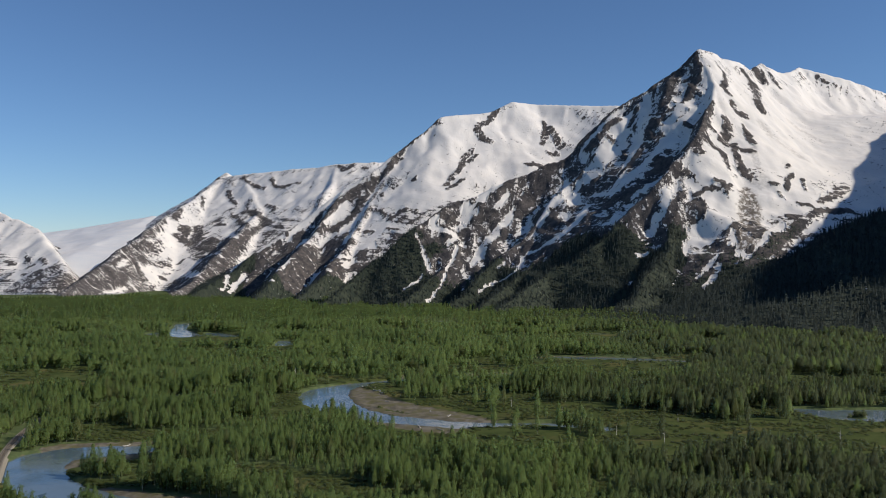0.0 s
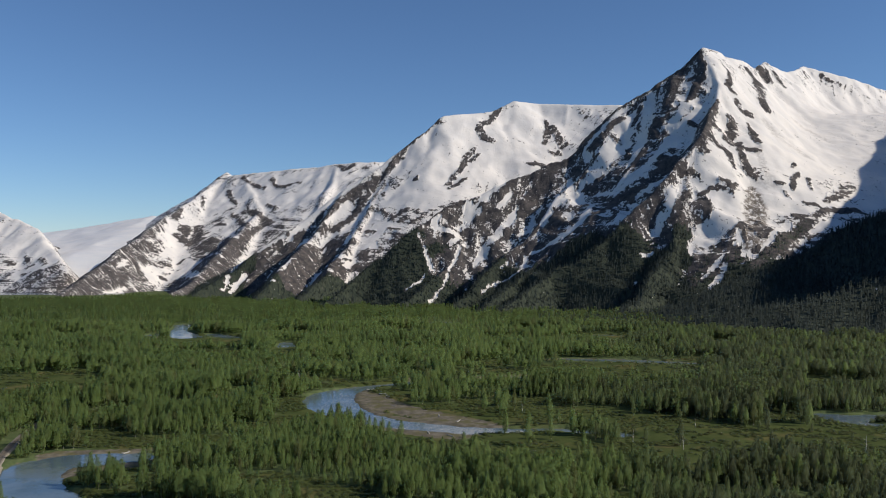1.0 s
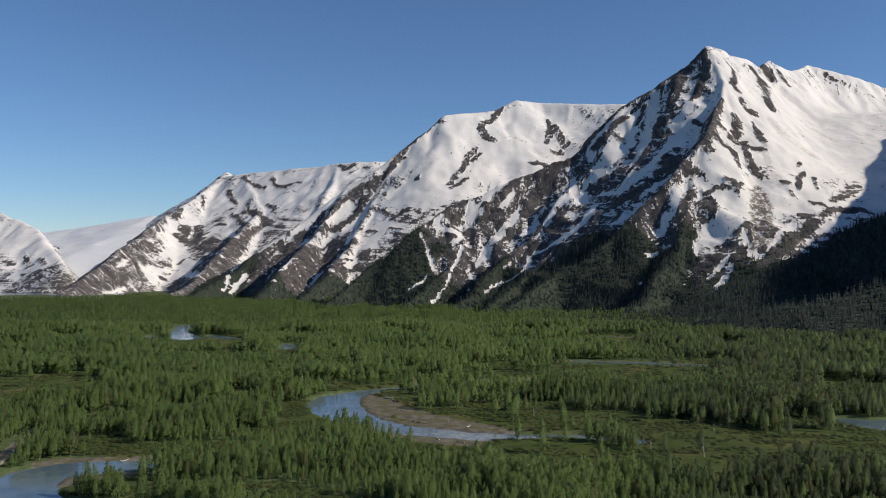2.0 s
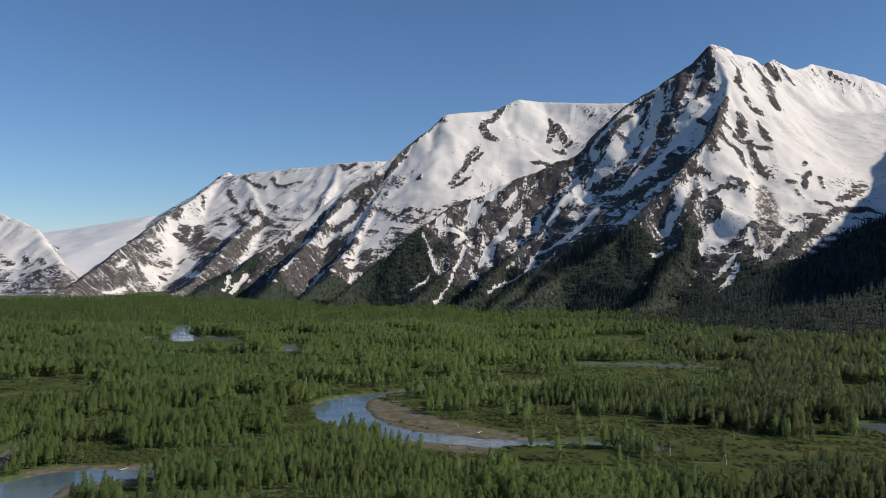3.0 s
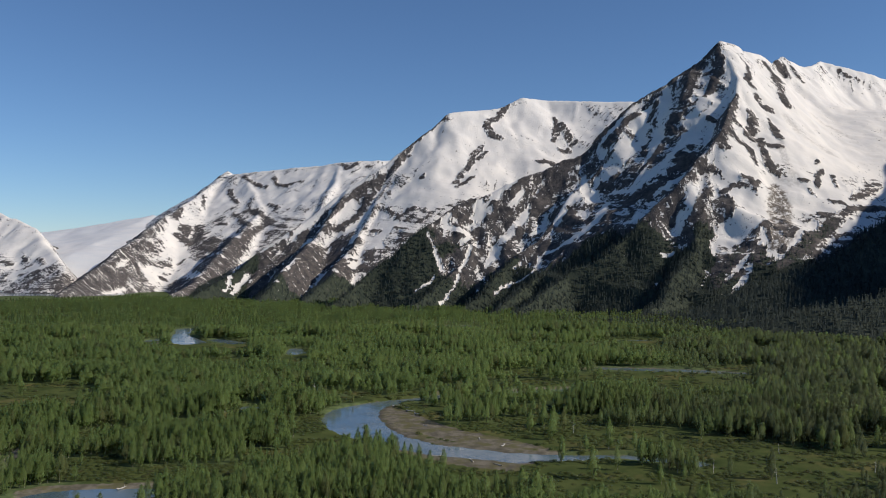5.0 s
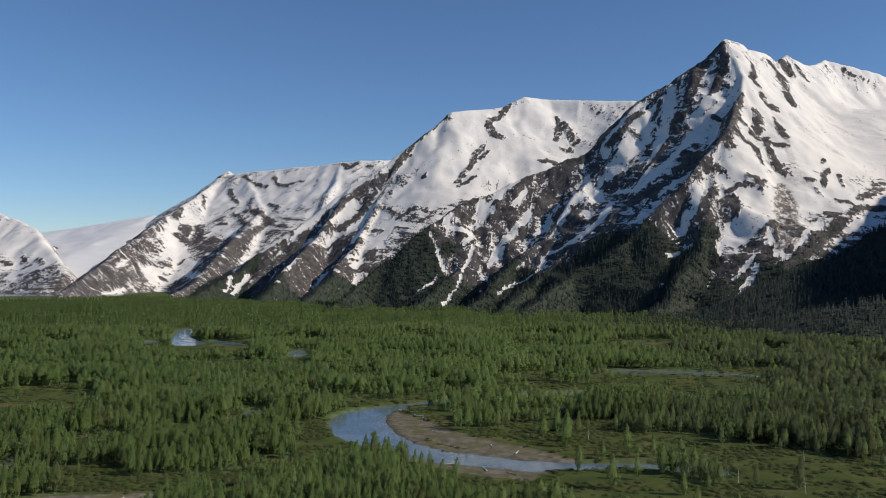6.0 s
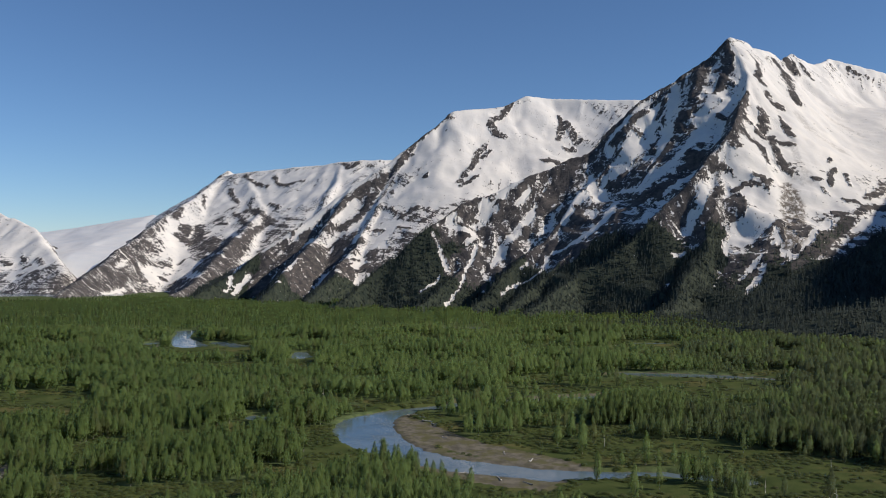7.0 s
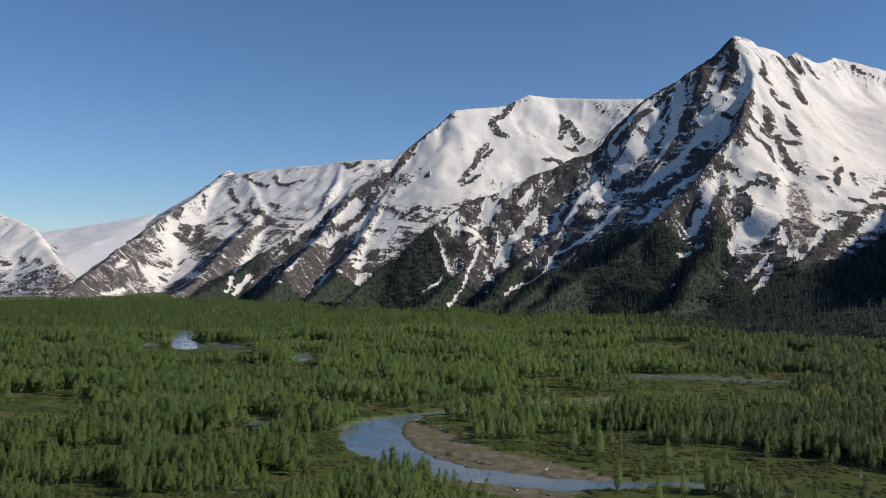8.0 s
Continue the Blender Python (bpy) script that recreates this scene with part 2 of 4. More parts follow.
MOUNTAIN, ICE_MAT, GROUND, WATER = mountain_material(), ice_material(), ground_material(), water_material()
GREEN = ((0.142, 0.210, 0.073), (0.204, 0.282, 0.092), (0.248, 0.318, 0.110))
SHRUB = ((0.118, 0.150, 0.056), (0.150, 0.184, 0.064), (0.180, 0.208, 0.074))
PINE = ((0.057, 0.074, 0.073), (0.079, 0.100, 0.091), (0.102, 0.120, 0.103))
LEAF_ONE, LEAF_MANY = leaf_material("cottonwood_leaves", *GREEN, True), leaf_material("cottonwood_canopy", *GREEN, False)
SHRUB_MANY, PINE_MANY = leaf_material("alder_leaves", *SHRUB, False), leaf_material("spruce_needles", *PINE, False, (0.044, 0.052, 0.036), 0.0)
BARK = bark_material("grey_brown_bark", (0.12, 0.11, 0.09), (0.30, 0.28, 0.24))
DEAD = bark_material("bleached_dead_wood", (0.30, 0.28, 0.25), (0.50, 0.48, 0.44))


# ---- mesh helpers ----
def mesh_from(name, verts, faces, material, smooth_faces=False, attrs=(), normals=None):
    verts, faces = np.asarray(verts, np.float32), np.asarray(faces, np.int32)
    me = bpy.data.meshes.new(name)
    n, k = faces.shape
    me.vertices.add(len(verts))
    me.vertices.foreach_set("co", verts.ravel())
    me.loops.add(n * k)
    me.loops.foreach_set("vertex_index", faces.ravel())
    me.polygons.add(n)
    me.polygons.foreach_set("loop_start", np.arange(0, n * k, k, dtype=np.int32))
    me.polygons.foreach_set("use_smooth", np.full(n, smooth_faces))
    for key, values in attrs:
        me.attributes.new(key, "FLOAT", "POINT").data.foreach_set("value", np.asarray(values, np.float32).ravel())
    me.materials.append(material)
    me.update(calc_edges=True)
    if normals is not None:
        me.normals_split_custom_set_from_vertices(np.asarray(normals, np.float32))
    return me


def grid_faces(nx, ny):
    i = np.arange(nx * ny).reshape(ny, nx)
    return np.stack([i[:-1, :-1], i[:-1, 1:], i[1:, 1:], i[1:, :-1]], -1).reshape(-1, 4)


def part(name, me, parent, label=""):
    ob = new(name, me)
    ob.parent = parent
    return tagged(ob, label=label)


def kept_faces(verts, faces, keep, attrs):
    """Drops the faces with no kept corner, and the loose corners."""
    f = faces[keep[faces].any(1)]
    used = np.zeros(len(verts), bool)
    used[f.ravel()] = True
    index = np.cumsum(used) - 1
    return verts[used], index[f], [(k, v[used]) for k, v in attrs]


# ---- ground and water ----
def steps(*pieces):
    out = [np.array([pieces[0][0]])]
    for a, b, d in pieces:
        out.append(np.linspace(a, b, max(2, int(round((b - a) / d)) + 1))[1:])
    return np.concatenate(out).astype(float)


gx = steps((-6000, -2000, 400), (-2000, -700, 40), (-700, -380, 10), (-380, -240, 4), (-240, 120, 2.2), (120, 340, 3.2), (340, 700, 12), (700, 2000, 60), (2000, 6000, 400))
gy = steps((-3000, 0, 300), (0, 140, 20), (140, 340, 5), (340, 660, 2.2), (660, 860, 4), (860, 1300, 8), (1300, 2450, 22), (2450, 3800, 50), (3800, 6000, 150))
GX, GY = np.meshgrid(gx, gy)
GZ = ground_height(GX, GY)
wd = water_distance(GX, GY)
bd = joined(wd, bar_distance(GX, GY))
verts = np.stack([GX, GY, GZ], -1).reshape(-1, 3)
ground = new("ground", mesh_from("ground", verts, grid_faces(len(gx), len(gy)), GROUND, True, (
    ("bar", np.maximum(smooth(1.5, -1.5, bd), 0.55 * smooth(3.5, 0.5, wd))), ("open", np.maximum(openness(GX, GY), smooth(0.05, 0.14, fbm(GX / 85, GY / 50, 3, 91) + 0.2 * gnoise(GX / 15, GY / 12, 92)))), ("bed", smooth(0.0, -1.5, wd)))))
tagged(ground, "flat valley floor with grass, leaf litter and gravel bars", "ground", kind="structure")


rows = (100.0, 1250.0, 3900.0)
v = [(x, y, -1.0 + float(valley_drop(y))) for y in rows for x in (-4000, 1500)]
water = new("water", mesh_from("water", v, [(0, 1, 3, 2), (2, 3, 5, 4)], WATER))
tagged(water, "pale blue silty river water between gravel banks", "water", kind="structure")

# ---- mountains ----
MAIN_A = [(1618, 2650, 561), (1359, 2600, 596), (1222, 2560, 631), (1080, 2560, 668), (982, 2450, 624), (901, 2380, 641), (848, 2330, 611), (752, 2230, 614), (642, 2117, 612), (592, 2110, 566), (501, 2110, 502), (423, 2110, 467), (365, 2100, 409), (286, 2080, 330), (201, 2060, 294), (116, 2030, 257), (21, 2000, 215), (-57, 1960, 167), (-120, 1920, 114), (-193, 1880, 51), (-257, 1800, -1)]
MAIN_B = [(642, 2117, 609), (644, 2020, 505), (620, 1969, 457), (551, 1830, 357), (470, 1770, 269), (381, 1720, 186), (311, 1690, 121), (194, 1650, 57), (96, 1500, 6)]
MAIN_C = [(529, 1800, 305), (497, 1730, 228), (446, 1670, 157), (402, 1602, 96), (332, 1480, 22), (275, 1370, 0)]
MAIN_D = [(515, 2110, 512), (398, 2040, 365), (277, 1980, 254), (175, 1900, 127), (7, 1720, -2)]
MAIN_E = [(625, 2112, 583), (514, 2040, 426), (459, 1990, 351), (389, 1930, 262), (280, 1860, 163), (173, 1780, 72), (71, 1620, -2)]
MAIN_F = [(301, 2090, 338), (155, 2010, 209), (46, 1930, 101), (-86, 1750, 2)]
MAIN_G = [(901, 2380, 641), (859, 2200, 468), (774, 2050, 361), (636, 1850, 274), (595, 1780, 220)]
MAIN_H = [(1221, 2000, 301), (993, 1900, 253), (858, 1850, 212), (719, 1750, 154), (586, 1640, 85), (436, 1500, 11)]
MAIN = [MAIN_A, MAIN_B, MAIN_C, MAIN_D, MAIN_E, MAIN_F, MAIN_G, MAIN_H]
FOOT = [
    [(966, 1500, 221), (854, 1480, 205), (758, 1450, 180), (683, 1430, 149), (617, 1410, 118), (552, 1390, 70), (475, 1380, 27), (385, 1390, 5), (314, 1400, 6), (248, 1400, 0)],
    [(893, 1200, 125), (681, 1180, 105), (494, 1130, 47), (389, 1130, 24), (327, 1180, 12), (249, 1260, 6), (157, 1420, 1)],
]
MID = [
    [(948, 3050, 631), (612, 3000, 630), (441, 3060, 641), (341, 3080, 650), (246, 3050, 651), (172, 3000, 608), (-8, 2933, 580), (-75, 2880, 514), (-158, 2830, 438), (-231, 2790, 381), (-318, 2740, 312), (-436, 2680, 218), (-544, 2600, 128), (-628, 2520, 51), (-696, 2350, -8)],
    [(246, 3050, 651), (164, 2930, 532), (142, 2880, 467), (67, 2780, 380), (11, 2700, 318), (-76, 2600, 206)],
    [(438, 3040, 629), (398, 2900, 469), (329, 2800, 382)],
    [(-158, 2830, 438), (-222, 2680, 280), (-271, 2480, 135), (-336, 2250, 27), (-352, 2000, -12)],
    [(-318, 2740, 312), (-399, 2560, 153), (-479, 2150, -6)],
]
LEFT = [
    [(48, 4500, 598), (-393, 4400, 581), (-546, 4450, 578), (-672, 4500, 565), (-1097, 4650, 543), (-1203, 4700, 532), (-1254, 4600, 471), (-1302, 4400, 384), (-1355, 4200, 302), (-1388, 3900, 190), (-1402, 3600, 92), (-1353, 3200, 17), (-1213, 2700, -24)],
    [(-1097, 4650, 543), (-907, 4200, 318), (-947, 3700, 140), (-888, 3000, 2), (-871, 2700, -28)],
    [(-546, 4450, 578), (-597, 4000, 300), (-663, 3500, 130), (-684, 2900, 5)],
    [(-1329, 4840, 471), (-1266, 4845, 536), (-1235, 4850, 572), (-1209, 4850, 543), (-1161, 4850, 536)],
]
FAR = [
    [(-3180, 4400, 514), (-2677, 4300, 418), (-2195, 4200, 313), (-1931, 4000, 236), (-1722, 3750, 128), (-1532, 3450, 45)],
]
ICE = [
    [(-2697, 4850, 216), (-2276, 4850, 226), (-2050, 4850, 258), (-1662, 4850, 323)],
]
RIGHT = [[(1440, 1000, 715), (1480, 1200, 735), (1500, 1380, 680), (1510, 1700, 670), (1530, 2000, 700), (1560, 2300, 680)]]


def crest_field(x, y, ridges, near, far, curve, rib, wave, seed):
    """Height under the crests: each falls away with slope `near`, easing out over `curve` metres; ribs run down from it.
    Returns the height and a streak value that runs down the fall line."""
    best = np.full(x.shape, -1e4)
    dist, fall, crest, front, which = [np.zeros(x.shape) for _ in range(5)]
    wx, wy = x + 22 * fbm(x / 120, y / 120, 3, seed + 50), y + 22 * fbm(x / 120, y / 120, 3, seed + 60)
    for n, line in enumerate(ridges):
        p = np.array(line, float)
        run = 0.0
        for a, c in zip(p[:-1], p[1:]):
            dx, dy = c[0] - a[0], c[1] - a[1]
            ln = math.hypot(dx, dy)
            t0 = ((wx - a[0]) * dx + (wy - a[1]) * dy) / (ln * ln)
            t = np.clip(t0, 0, 1)
            ex, ey = wx - a[0] - t * dx, wy - a[1] - t * dy
            d = np.hypot(ex, ey)
            side_of = ex * dy - ey * dx
            side = np.where(side_of > 0, near, far)
            fan = 50 * np.arctan2(ey, ex) * ((t0 < 0) | (t0 > 1))
            # ribs slant down the line of the crest, as the water runs
            along = run + t * ln + fan - 0.6 * d
            r = ridged(along / wave, d / (wave * 8) + n * 7.7, 3, seed + n)
            h = a[2] + t * (c[2] - a[2]) - side * d / (1 + d / curve) + rib * r * smooth(2, 90, d)
            m = h > best
            best, dist = np.where(m, h, best), np.where(m, d, dist)
            fall, crest = np.where(m, along, fall), np.where(m, run + t * ln, crest)
            front, which = np.where(m, side_of > 0, front), np.where(m, n, which)
            run += ln
    line_seed = which.astype(np.int64) + seed
    down = ridged(fall / (wave * 0.38), dist / (wave * 7) + which * 3.1, 3, line_seed + 30)
    beside = ridged(dist / (wave * 0.5) + which * 2.3, crest / (wave * 4), 3, line_seed + 40)
    facing = front > 0.5
    return best, np.where(facing, beside, down), dist, np.where(facing, dist, fall), np.where(facing, crest, dist)


def blur(a, n):
    for _ in range(n):
        p = np.pad(a, 1, mode="edge")
        a = (p[1:-1, 1:-1] * 4 + p[:-2, 1:-1] * 2 + p[2:, 1:-1] * 2 + p[1:-1, :-2] * 2 + p[1:-1, 2:] * 2 + p[:-2, :-2] + p[:-2, 2:] + p[2:, :-2] + p[2:, 2:]) / 16
    return a


FIELDS = {}


def laid(x, y, Z, line, cell, seed):
    """How far a band of snow or rock covers the surface: the part of the grid it touches, and 0 to 1 there."""
    p = spline(line, 4)
    zi = np.clip(np.searchsorted(x, p[:, 0]), 0, len(x) - 1), np.clip(np.searchsorted(y, p[:, 1]), 0, len(y) - 1)
    p = np.column_stack([p[:, :2], Z[zi[1], zi[0]], np.maximum(p[:, 2], 0.75 * cell)])
    r = float(p[:, 3].max())
    pad = 1.6 * r + 2 * cell
    i0, i1 = np.searchsorted(x, (p[:, 0].min() - pad, p[:, 0].max() + pad))
    j0, j1 = np.searchsorted(y, (p[:, 1].min() - pad, p[:, 1].max() + pad))
    box_at = np.s_[j0:j1, i0:i1]
    X, Y = np.meshgrid(x[i0:i1], y[j0:j1])
    H = Z[box_at]
    q = np.full(X.shape, 9.0)
    for a, b in zip(p[:-1], p[1:]):
        d = b[:3] - a[:3]
        t = np.clip(((X - a[0]) * d[0] + (Y - a[1]) * d[1] + (H - a[2]) * d[2]) / (d @ d + 1e-9), 0, 1)
        e = np.sqrt((X - a[0] - t * d[0]) ** 2 + (Y - a[1] - t * d[1]) ** 2 + (H - a[2] - t * d[2]) ** 2)
        q = np.minimum(q, e / (a[3] + t * (b[3] - a[3])))
    w = max(1.3 * r, 3 * cell)
    q = q + 0.42 * gnoise(X / w, (Y + H) / w, seed + 71) + 0.42 * gnoise(X / (2.4 * cell), (Y + H) / (2.4 * cell), seed + 72)
    return box_at, smooth(1.2, 0.75, q)


def mountain(key, label, box, cell, ridges, near=0.85, far=0.85, curve=1600, rib=18, wave=70, seed=1, snow_line=150, woods=120, bias=0.0, fill=None, rough=1.0, painted=(), calm=None):
    x = np.arange(box[0], box[1] + cell, cell, dtype=float)
    y = np.arange(box[2], box[3] + cell, cell, dtype=float)
    X, Y = np.meshgrid(x, y)
    still = 1.0 if calm is None else 1 - calm(X, Y)
    Z, streak, dist, across, down = crest_field(X, Y, ridges, near, far, curve, rib * still, wave, seed)
    ice = np.zeros(Z.shape)
    if fill is not None:
        plane = fill(X, Y)
        ice = smooth(-6, 10, plane - Z)
        Z = 0.5 * (plane + Z + np.hypot(plane - Z, 24 * smooth(-80, 0, plane - Z)))
    body = smooth(-70, 70, Z) * (1 - 0.8 * ice)
    Z = Z + body * rough * still * (7 * ridged(X / 90, Y / 90, 3, seed + 9) + 2.0 * ridged(X / 24, Y / 24, 3, seed + 19))
    Z = blur(Z, 1)
    fine = (Z - blur(Z, 4)) / cell
    broad = (Z - blur(Z, int((170 / cell) ** 2 / 5) if cell > 7 else int((60 / cell) ** 2))) / 25
    zy, zx = np.gradient(blur(Z, 1), cell)
    steep = np.hypot(zx, zy)
    lean = np.gradient(blur(Z, 12), cell, axis=1)
    patch = fbm(X / 130, Y / 130, 4, seed + 31)
    cover = (0.5 + 0.5 * np.clip((Z - snow_line) / 200, -1, 1) - (0.9 * fine + 0.35 * np.clip(broad, -1, 1)) * (0.25 + 0.75 * smooth(5, 60, dist)) - 0.5 * (steep - 0.95)
             - 0.42 * np.clip(lean, -0.6, 1.0) - 0.42 * streak + 0.2 * patch + bias + 0.9 * ice)
    wood = smooth(woods + 35, woods - 35, Z + 75 * patch - 45 * np.clip(broad, -1, 1))
    dirt = np.zeros(Z.shape)
    vary = np.clip(cover - 0.5, -0.6, 0.6)
    cover = 0.5 + 0.6 * vary
    for kind, lines in painted:
        for line in lines:
            box_at, m = laid(x, y, Z, line, cell, seed)
            if kind in ("dirt", "dust"):
                dirt[box_at] = np.maximum(dirt[box_at], m * (1.0 if kind == "dirt" else 0.28))
                continue
            cover[box_at] += m * ({"snow": 0.95, "rock": 0.16, "wood": 0.08, "scrub": 0.08, "mixed": 0.42}[kind] + 0.28 * vary[box_at] - cover[box_at])
            wood[box_at] += m * ({"snow": 0.0, "rock": 0.15, "wood": 1.0, "scrub": 0.44, "mixed": 0.1}[kind] - wood[box_at])
    Z = Z + smooth(0.45, 0.2, cover) * smooth(0.6, 0.2, wood) * (0.35 * cell + 1.5) * ridged(X / (4.5 * cell), Y / (4.5 * cell), 2, seed + 77)
    cover = cover - 0.3 * wood
    # bare rock keeps a dusting of snow, deep snow a few stones
    off = cover - 0.5
    cover = 0.5 + np.where(off < 0, 0.30 * np.tanh(off / 0.30), 0.60 * np.tanh(off / 0.60))
    cover = cover - 0.25 * wood
    keep = (Z > valley_drop(Y) - 6).ravel()
    v, f, at = kept_faces(np.stack([X, Y, Z], -1).reshape(-1, 3), grid_faces(len(x), len(y)), keep, [("cover", cover.ravel()), ("wood", wood.ravel()), ("dirt", dirt.ravel()), ("across", across.ravel()), ("down", down.ravel())])
    ob = new("mountain", mesh_from("mountain", v, f, MOUNTAIN, True, at))
    FIELDS[key] = (x, y, Z, cover, wood)
    return tagged(ob, label, "mountain")


def eased(x, y):
    """The bowl and the broad snow face are smoother than the ribbed flank."""
    return 0.72 * smooth(640, 760, x) * smooth(1600, 1750, y)


def basin(x, y):
    """The snow bowl under the highest crest."""
    inside = smooth(560, 760, x)
    rise = np.minimum(y - 1600, 650 + 0.3 * (y - 2250))
    swell = 6 * fbm(x / 75, y / 75, 3, 88) + 2.2 * ridged(x / 60 + y / 130, y / 26, 2, 89)
    return 92 + 0.57 * rise + swell - 170 * (1 - inside) - 2000 * (inside <= 0)


# ---- snowfields, bare rock and woods of the slopes: lines of (x, y, half width) on the surface ----
MAIN_SNOWFIELDS = [[(632, 2081, 20), (673, 2009, 52), (661, 1907, 55), (802, 2069, 73), (1026, 2321, 98), (1201, 2441, 87)],
    [(709, 1844, 71), (876, 2000, 65), (996, 2045, 59)],
    [(557, 1781, 43), (559, 1691, 46), (641, 1733, 53), (665, 1712, 33)],
    [(525, 1655, 37), (499, 1640, 21)],
    [(572, 1613, 26), (549, 1580, 12)],
    [(698, 1763, 45), (782, 1748, 34), (703, 1709, 22)]]
MAIN_BARE_FLANK = [[(550, 2126, 30), (426, 2063, 47), (289, 2045, 50), (194, 2021, 52), (98, 1937, 62), (21, 1871, 54)],
    [(485, 1985, 51), (370, 1928, 62), (270, 1847, 48), (176, 1856, 48)],
    [(441, 1736, 25), (400, 1727, 24), (371, 1721, 24), (460, 1685, 16)]]
MAIN_WOODS = [[(-126, 1916, 52), (-184, 1871, 43), (-76, 1880, 34)],
    [(-4, 1820, 21), (63, 1748, 16)],
    [(220, 1745, 40), (286, 1742, 45), (339, 1676, 43), (399, 1583, 40), (298, 1586, 41), (144, 1565, 28)],
    [(443, 1595, 16), (458, 1661, 16)]]
MAIN_WEST_SNOW = [[(491, 2084, 12), (445, 2060, 24), (403, 2021, 29), (358, 1988, 26), (336, 1976, 10)],
    [(452, 2117, 18), (406, 2096, 16), (354, 2072, 17), (341, 2039, 13)],
    [(508, 2111, 8), (495, 2063, 13), (466, 2009, 16), (424, 1943, 11), (372, 1880, 7.3), (344, 1919, 7.4)],
    [(603, 2117, 4.1), (591, 2093, 5.4)],
    [(587, 2033, 10), (562, 1994, 15), (535, 1970, 15), (511, 1964, 7.6)],
    [(627, 1967, 6.3), (595, 1967, 9), (553, 1955, 11), (517, 1940, 15), (470, 1904, 12), (423, 1889, 10), (370, 1868, 6)]]
MAIN_WEST_PATCHES = [[(457, 1835, 8), (425, 1823, 10), (407, 1823, 6.2)],
    [(369, 1787, 14), (352, 1760, 7.9), (338, 1766, 5)],
    [(318, 1985, 6.8), (306, 1952, 10), (291, 1937, 9)],
    [(291, 2015, 5.7), (289, 1961, 11)],
    [(257, 1961, 17), (228, 1931, 11), (214, 1919, 6.6)],
    [(318, 1883, 10), (294, 1847, 13), (267, 1829, 9), (232, 1829, 10), (199, 1847, 6.3), (175, 1844, 7.4)],
    [(175, 1844, 6.3), (151, 1790, 4), (112, 1796, 5.1), (75, 1763, 4)],
    [(274, 1907, 6.5), (274, 1871, 5.3)]]
MAIN_NORTH_SNOW = [[(174, 1928, 5), (166, 1925, 5)],
    [(202, 1976, 5.1), (193, 1949, 4)],
    [(222, 2033, 7.3), (186, 2003, 9), (165, 1985, 10), (130, 1949, 10), (96, 1916, 10), (64, 1883, 5.8)],
    [(155, 2024, 6.3), (127, 1991, 7.2)],
    [(137, 2036, 8), (103, 2024, 11), (76, 2000, 13), (50, 1988, 13), (36, 1976, 8)],
    [(251, 2051, 6.4), (209, 2039, 8), (188, 2021, 6.3)],
    [(-15, 1979, 8), (-27, 1967, 9), (-2, 1952, 8), (23, 1937, 12), (10, 1916, 5.9)]]
MAIN_NORTH_GULLIES = [[(57, 2009, 8), (47, 1991, 7.4)],
    [(32, 1916, 4.4), (21, 1889, 4.4), (6, 1859, 4.3), (-9, 1823, 3.4), (-33, 1787, 5.7)],
    [(-62, 1937, 3.6), (-49, 1913, 4.4), (-39, 1892, 6.1), (-30, 1877, 5.2)],
    [(-45, 1868, 3.5), (-69, 1844, 3.4), (-88, 1832, 4.2)],
    [(84, 1919, 7.2), (63, 1877, 4.3)],
    [(120, 1832, 3.4), (133, 1844, 2.6)]]
MAIN_FACE_TONGUES = [[(455, 1724, 18), (442, 1700, 13), (425, 1697, 10), (409, 1679, 8)],
    [(379, 1643, 6), (394, 1643, 5.1)],
    [(350, 1592, 4.9), (346, 1583, 3.8)],
    [(466, 1637, 6), (461, 1604, 4.9)],
    [(511, 1580, 5.8), (496, 1571, 6.6), (466, 1556, 3.8)],
    [(511, 1565, 6.6), (486, 1544, 5.6), (465, 1523, 3.7)],
    [(537, 1559, 3.8), (581, 1583, 4.9), (614, 1613, 6.8), (671, 1673, 7.1)],
    [(751, 1673, 10), (713, 1649, 9)]]
MAIN_CREST = [[(660, 2105, 11), (744, 2207, 11), (797, 2252, 10)],
    [(933, 2387, 12), (1085, 2555, 15), (1161, 2540, 15), (1260, 2555, 15)]]
MAIN_WEST_RIBS = [[(519, 2111, 8), (452, 2117, 10), (394, 2105, 12), (336, 2084, 16), (280, 2072, 19), (237, 2051, 21), (208, 2024, 18), (177, 1985, 13)],
    [(620, 2120, 8), (596, 2117, 18), (554, 2069, 17), (519, 2015, 13), (492, 1985, 10), (461, 1964, 7.6), (420, 1928, 7.5), (377, 1901, 4.9)],
    [(626, 2105, 8), (618, 2063, 16), (587, 2024, 10), (567, 2000, 5.2)],
    [(625, 1955, 6.3), (583, 1892, 15), (544, 1829, 24), (518, 1841, 26), (490, 1868, 22), (451, 1856, 17), (411, 1841, 14), (377, 1847, 12), (314, 1829, 9)]]
MAIN_WEST_OUTCROPS = [[(429, 2075, 9), (412, 2072, 9)],
    [(370, 2051, 11), (350, 2051, 13)],
    [(402, 2045, 7.9), (409, 2033, 7.9), (424, 2027, 3.9)],
    [(449, 2048, 6.6), (477, 2081, 8)],
    [(422, 1964, 5.1), (423, 2003, 3.9)],
    [(503, 1772, 9), (475, 1775, 6.8)],
    [(321, 1964, 9), (343, 1949, 6.3)],
    [(241, 1895, 11), (252, 1847, 7.1)],
    [(314, 2021, 10), (308, 2036, 7.9)],
    [(38, 2015, 9), (-2, 1997, 6.4), (-40, 1973, 6.4)],
    [(163, 2039, 12), (136, 2021, 9)]]
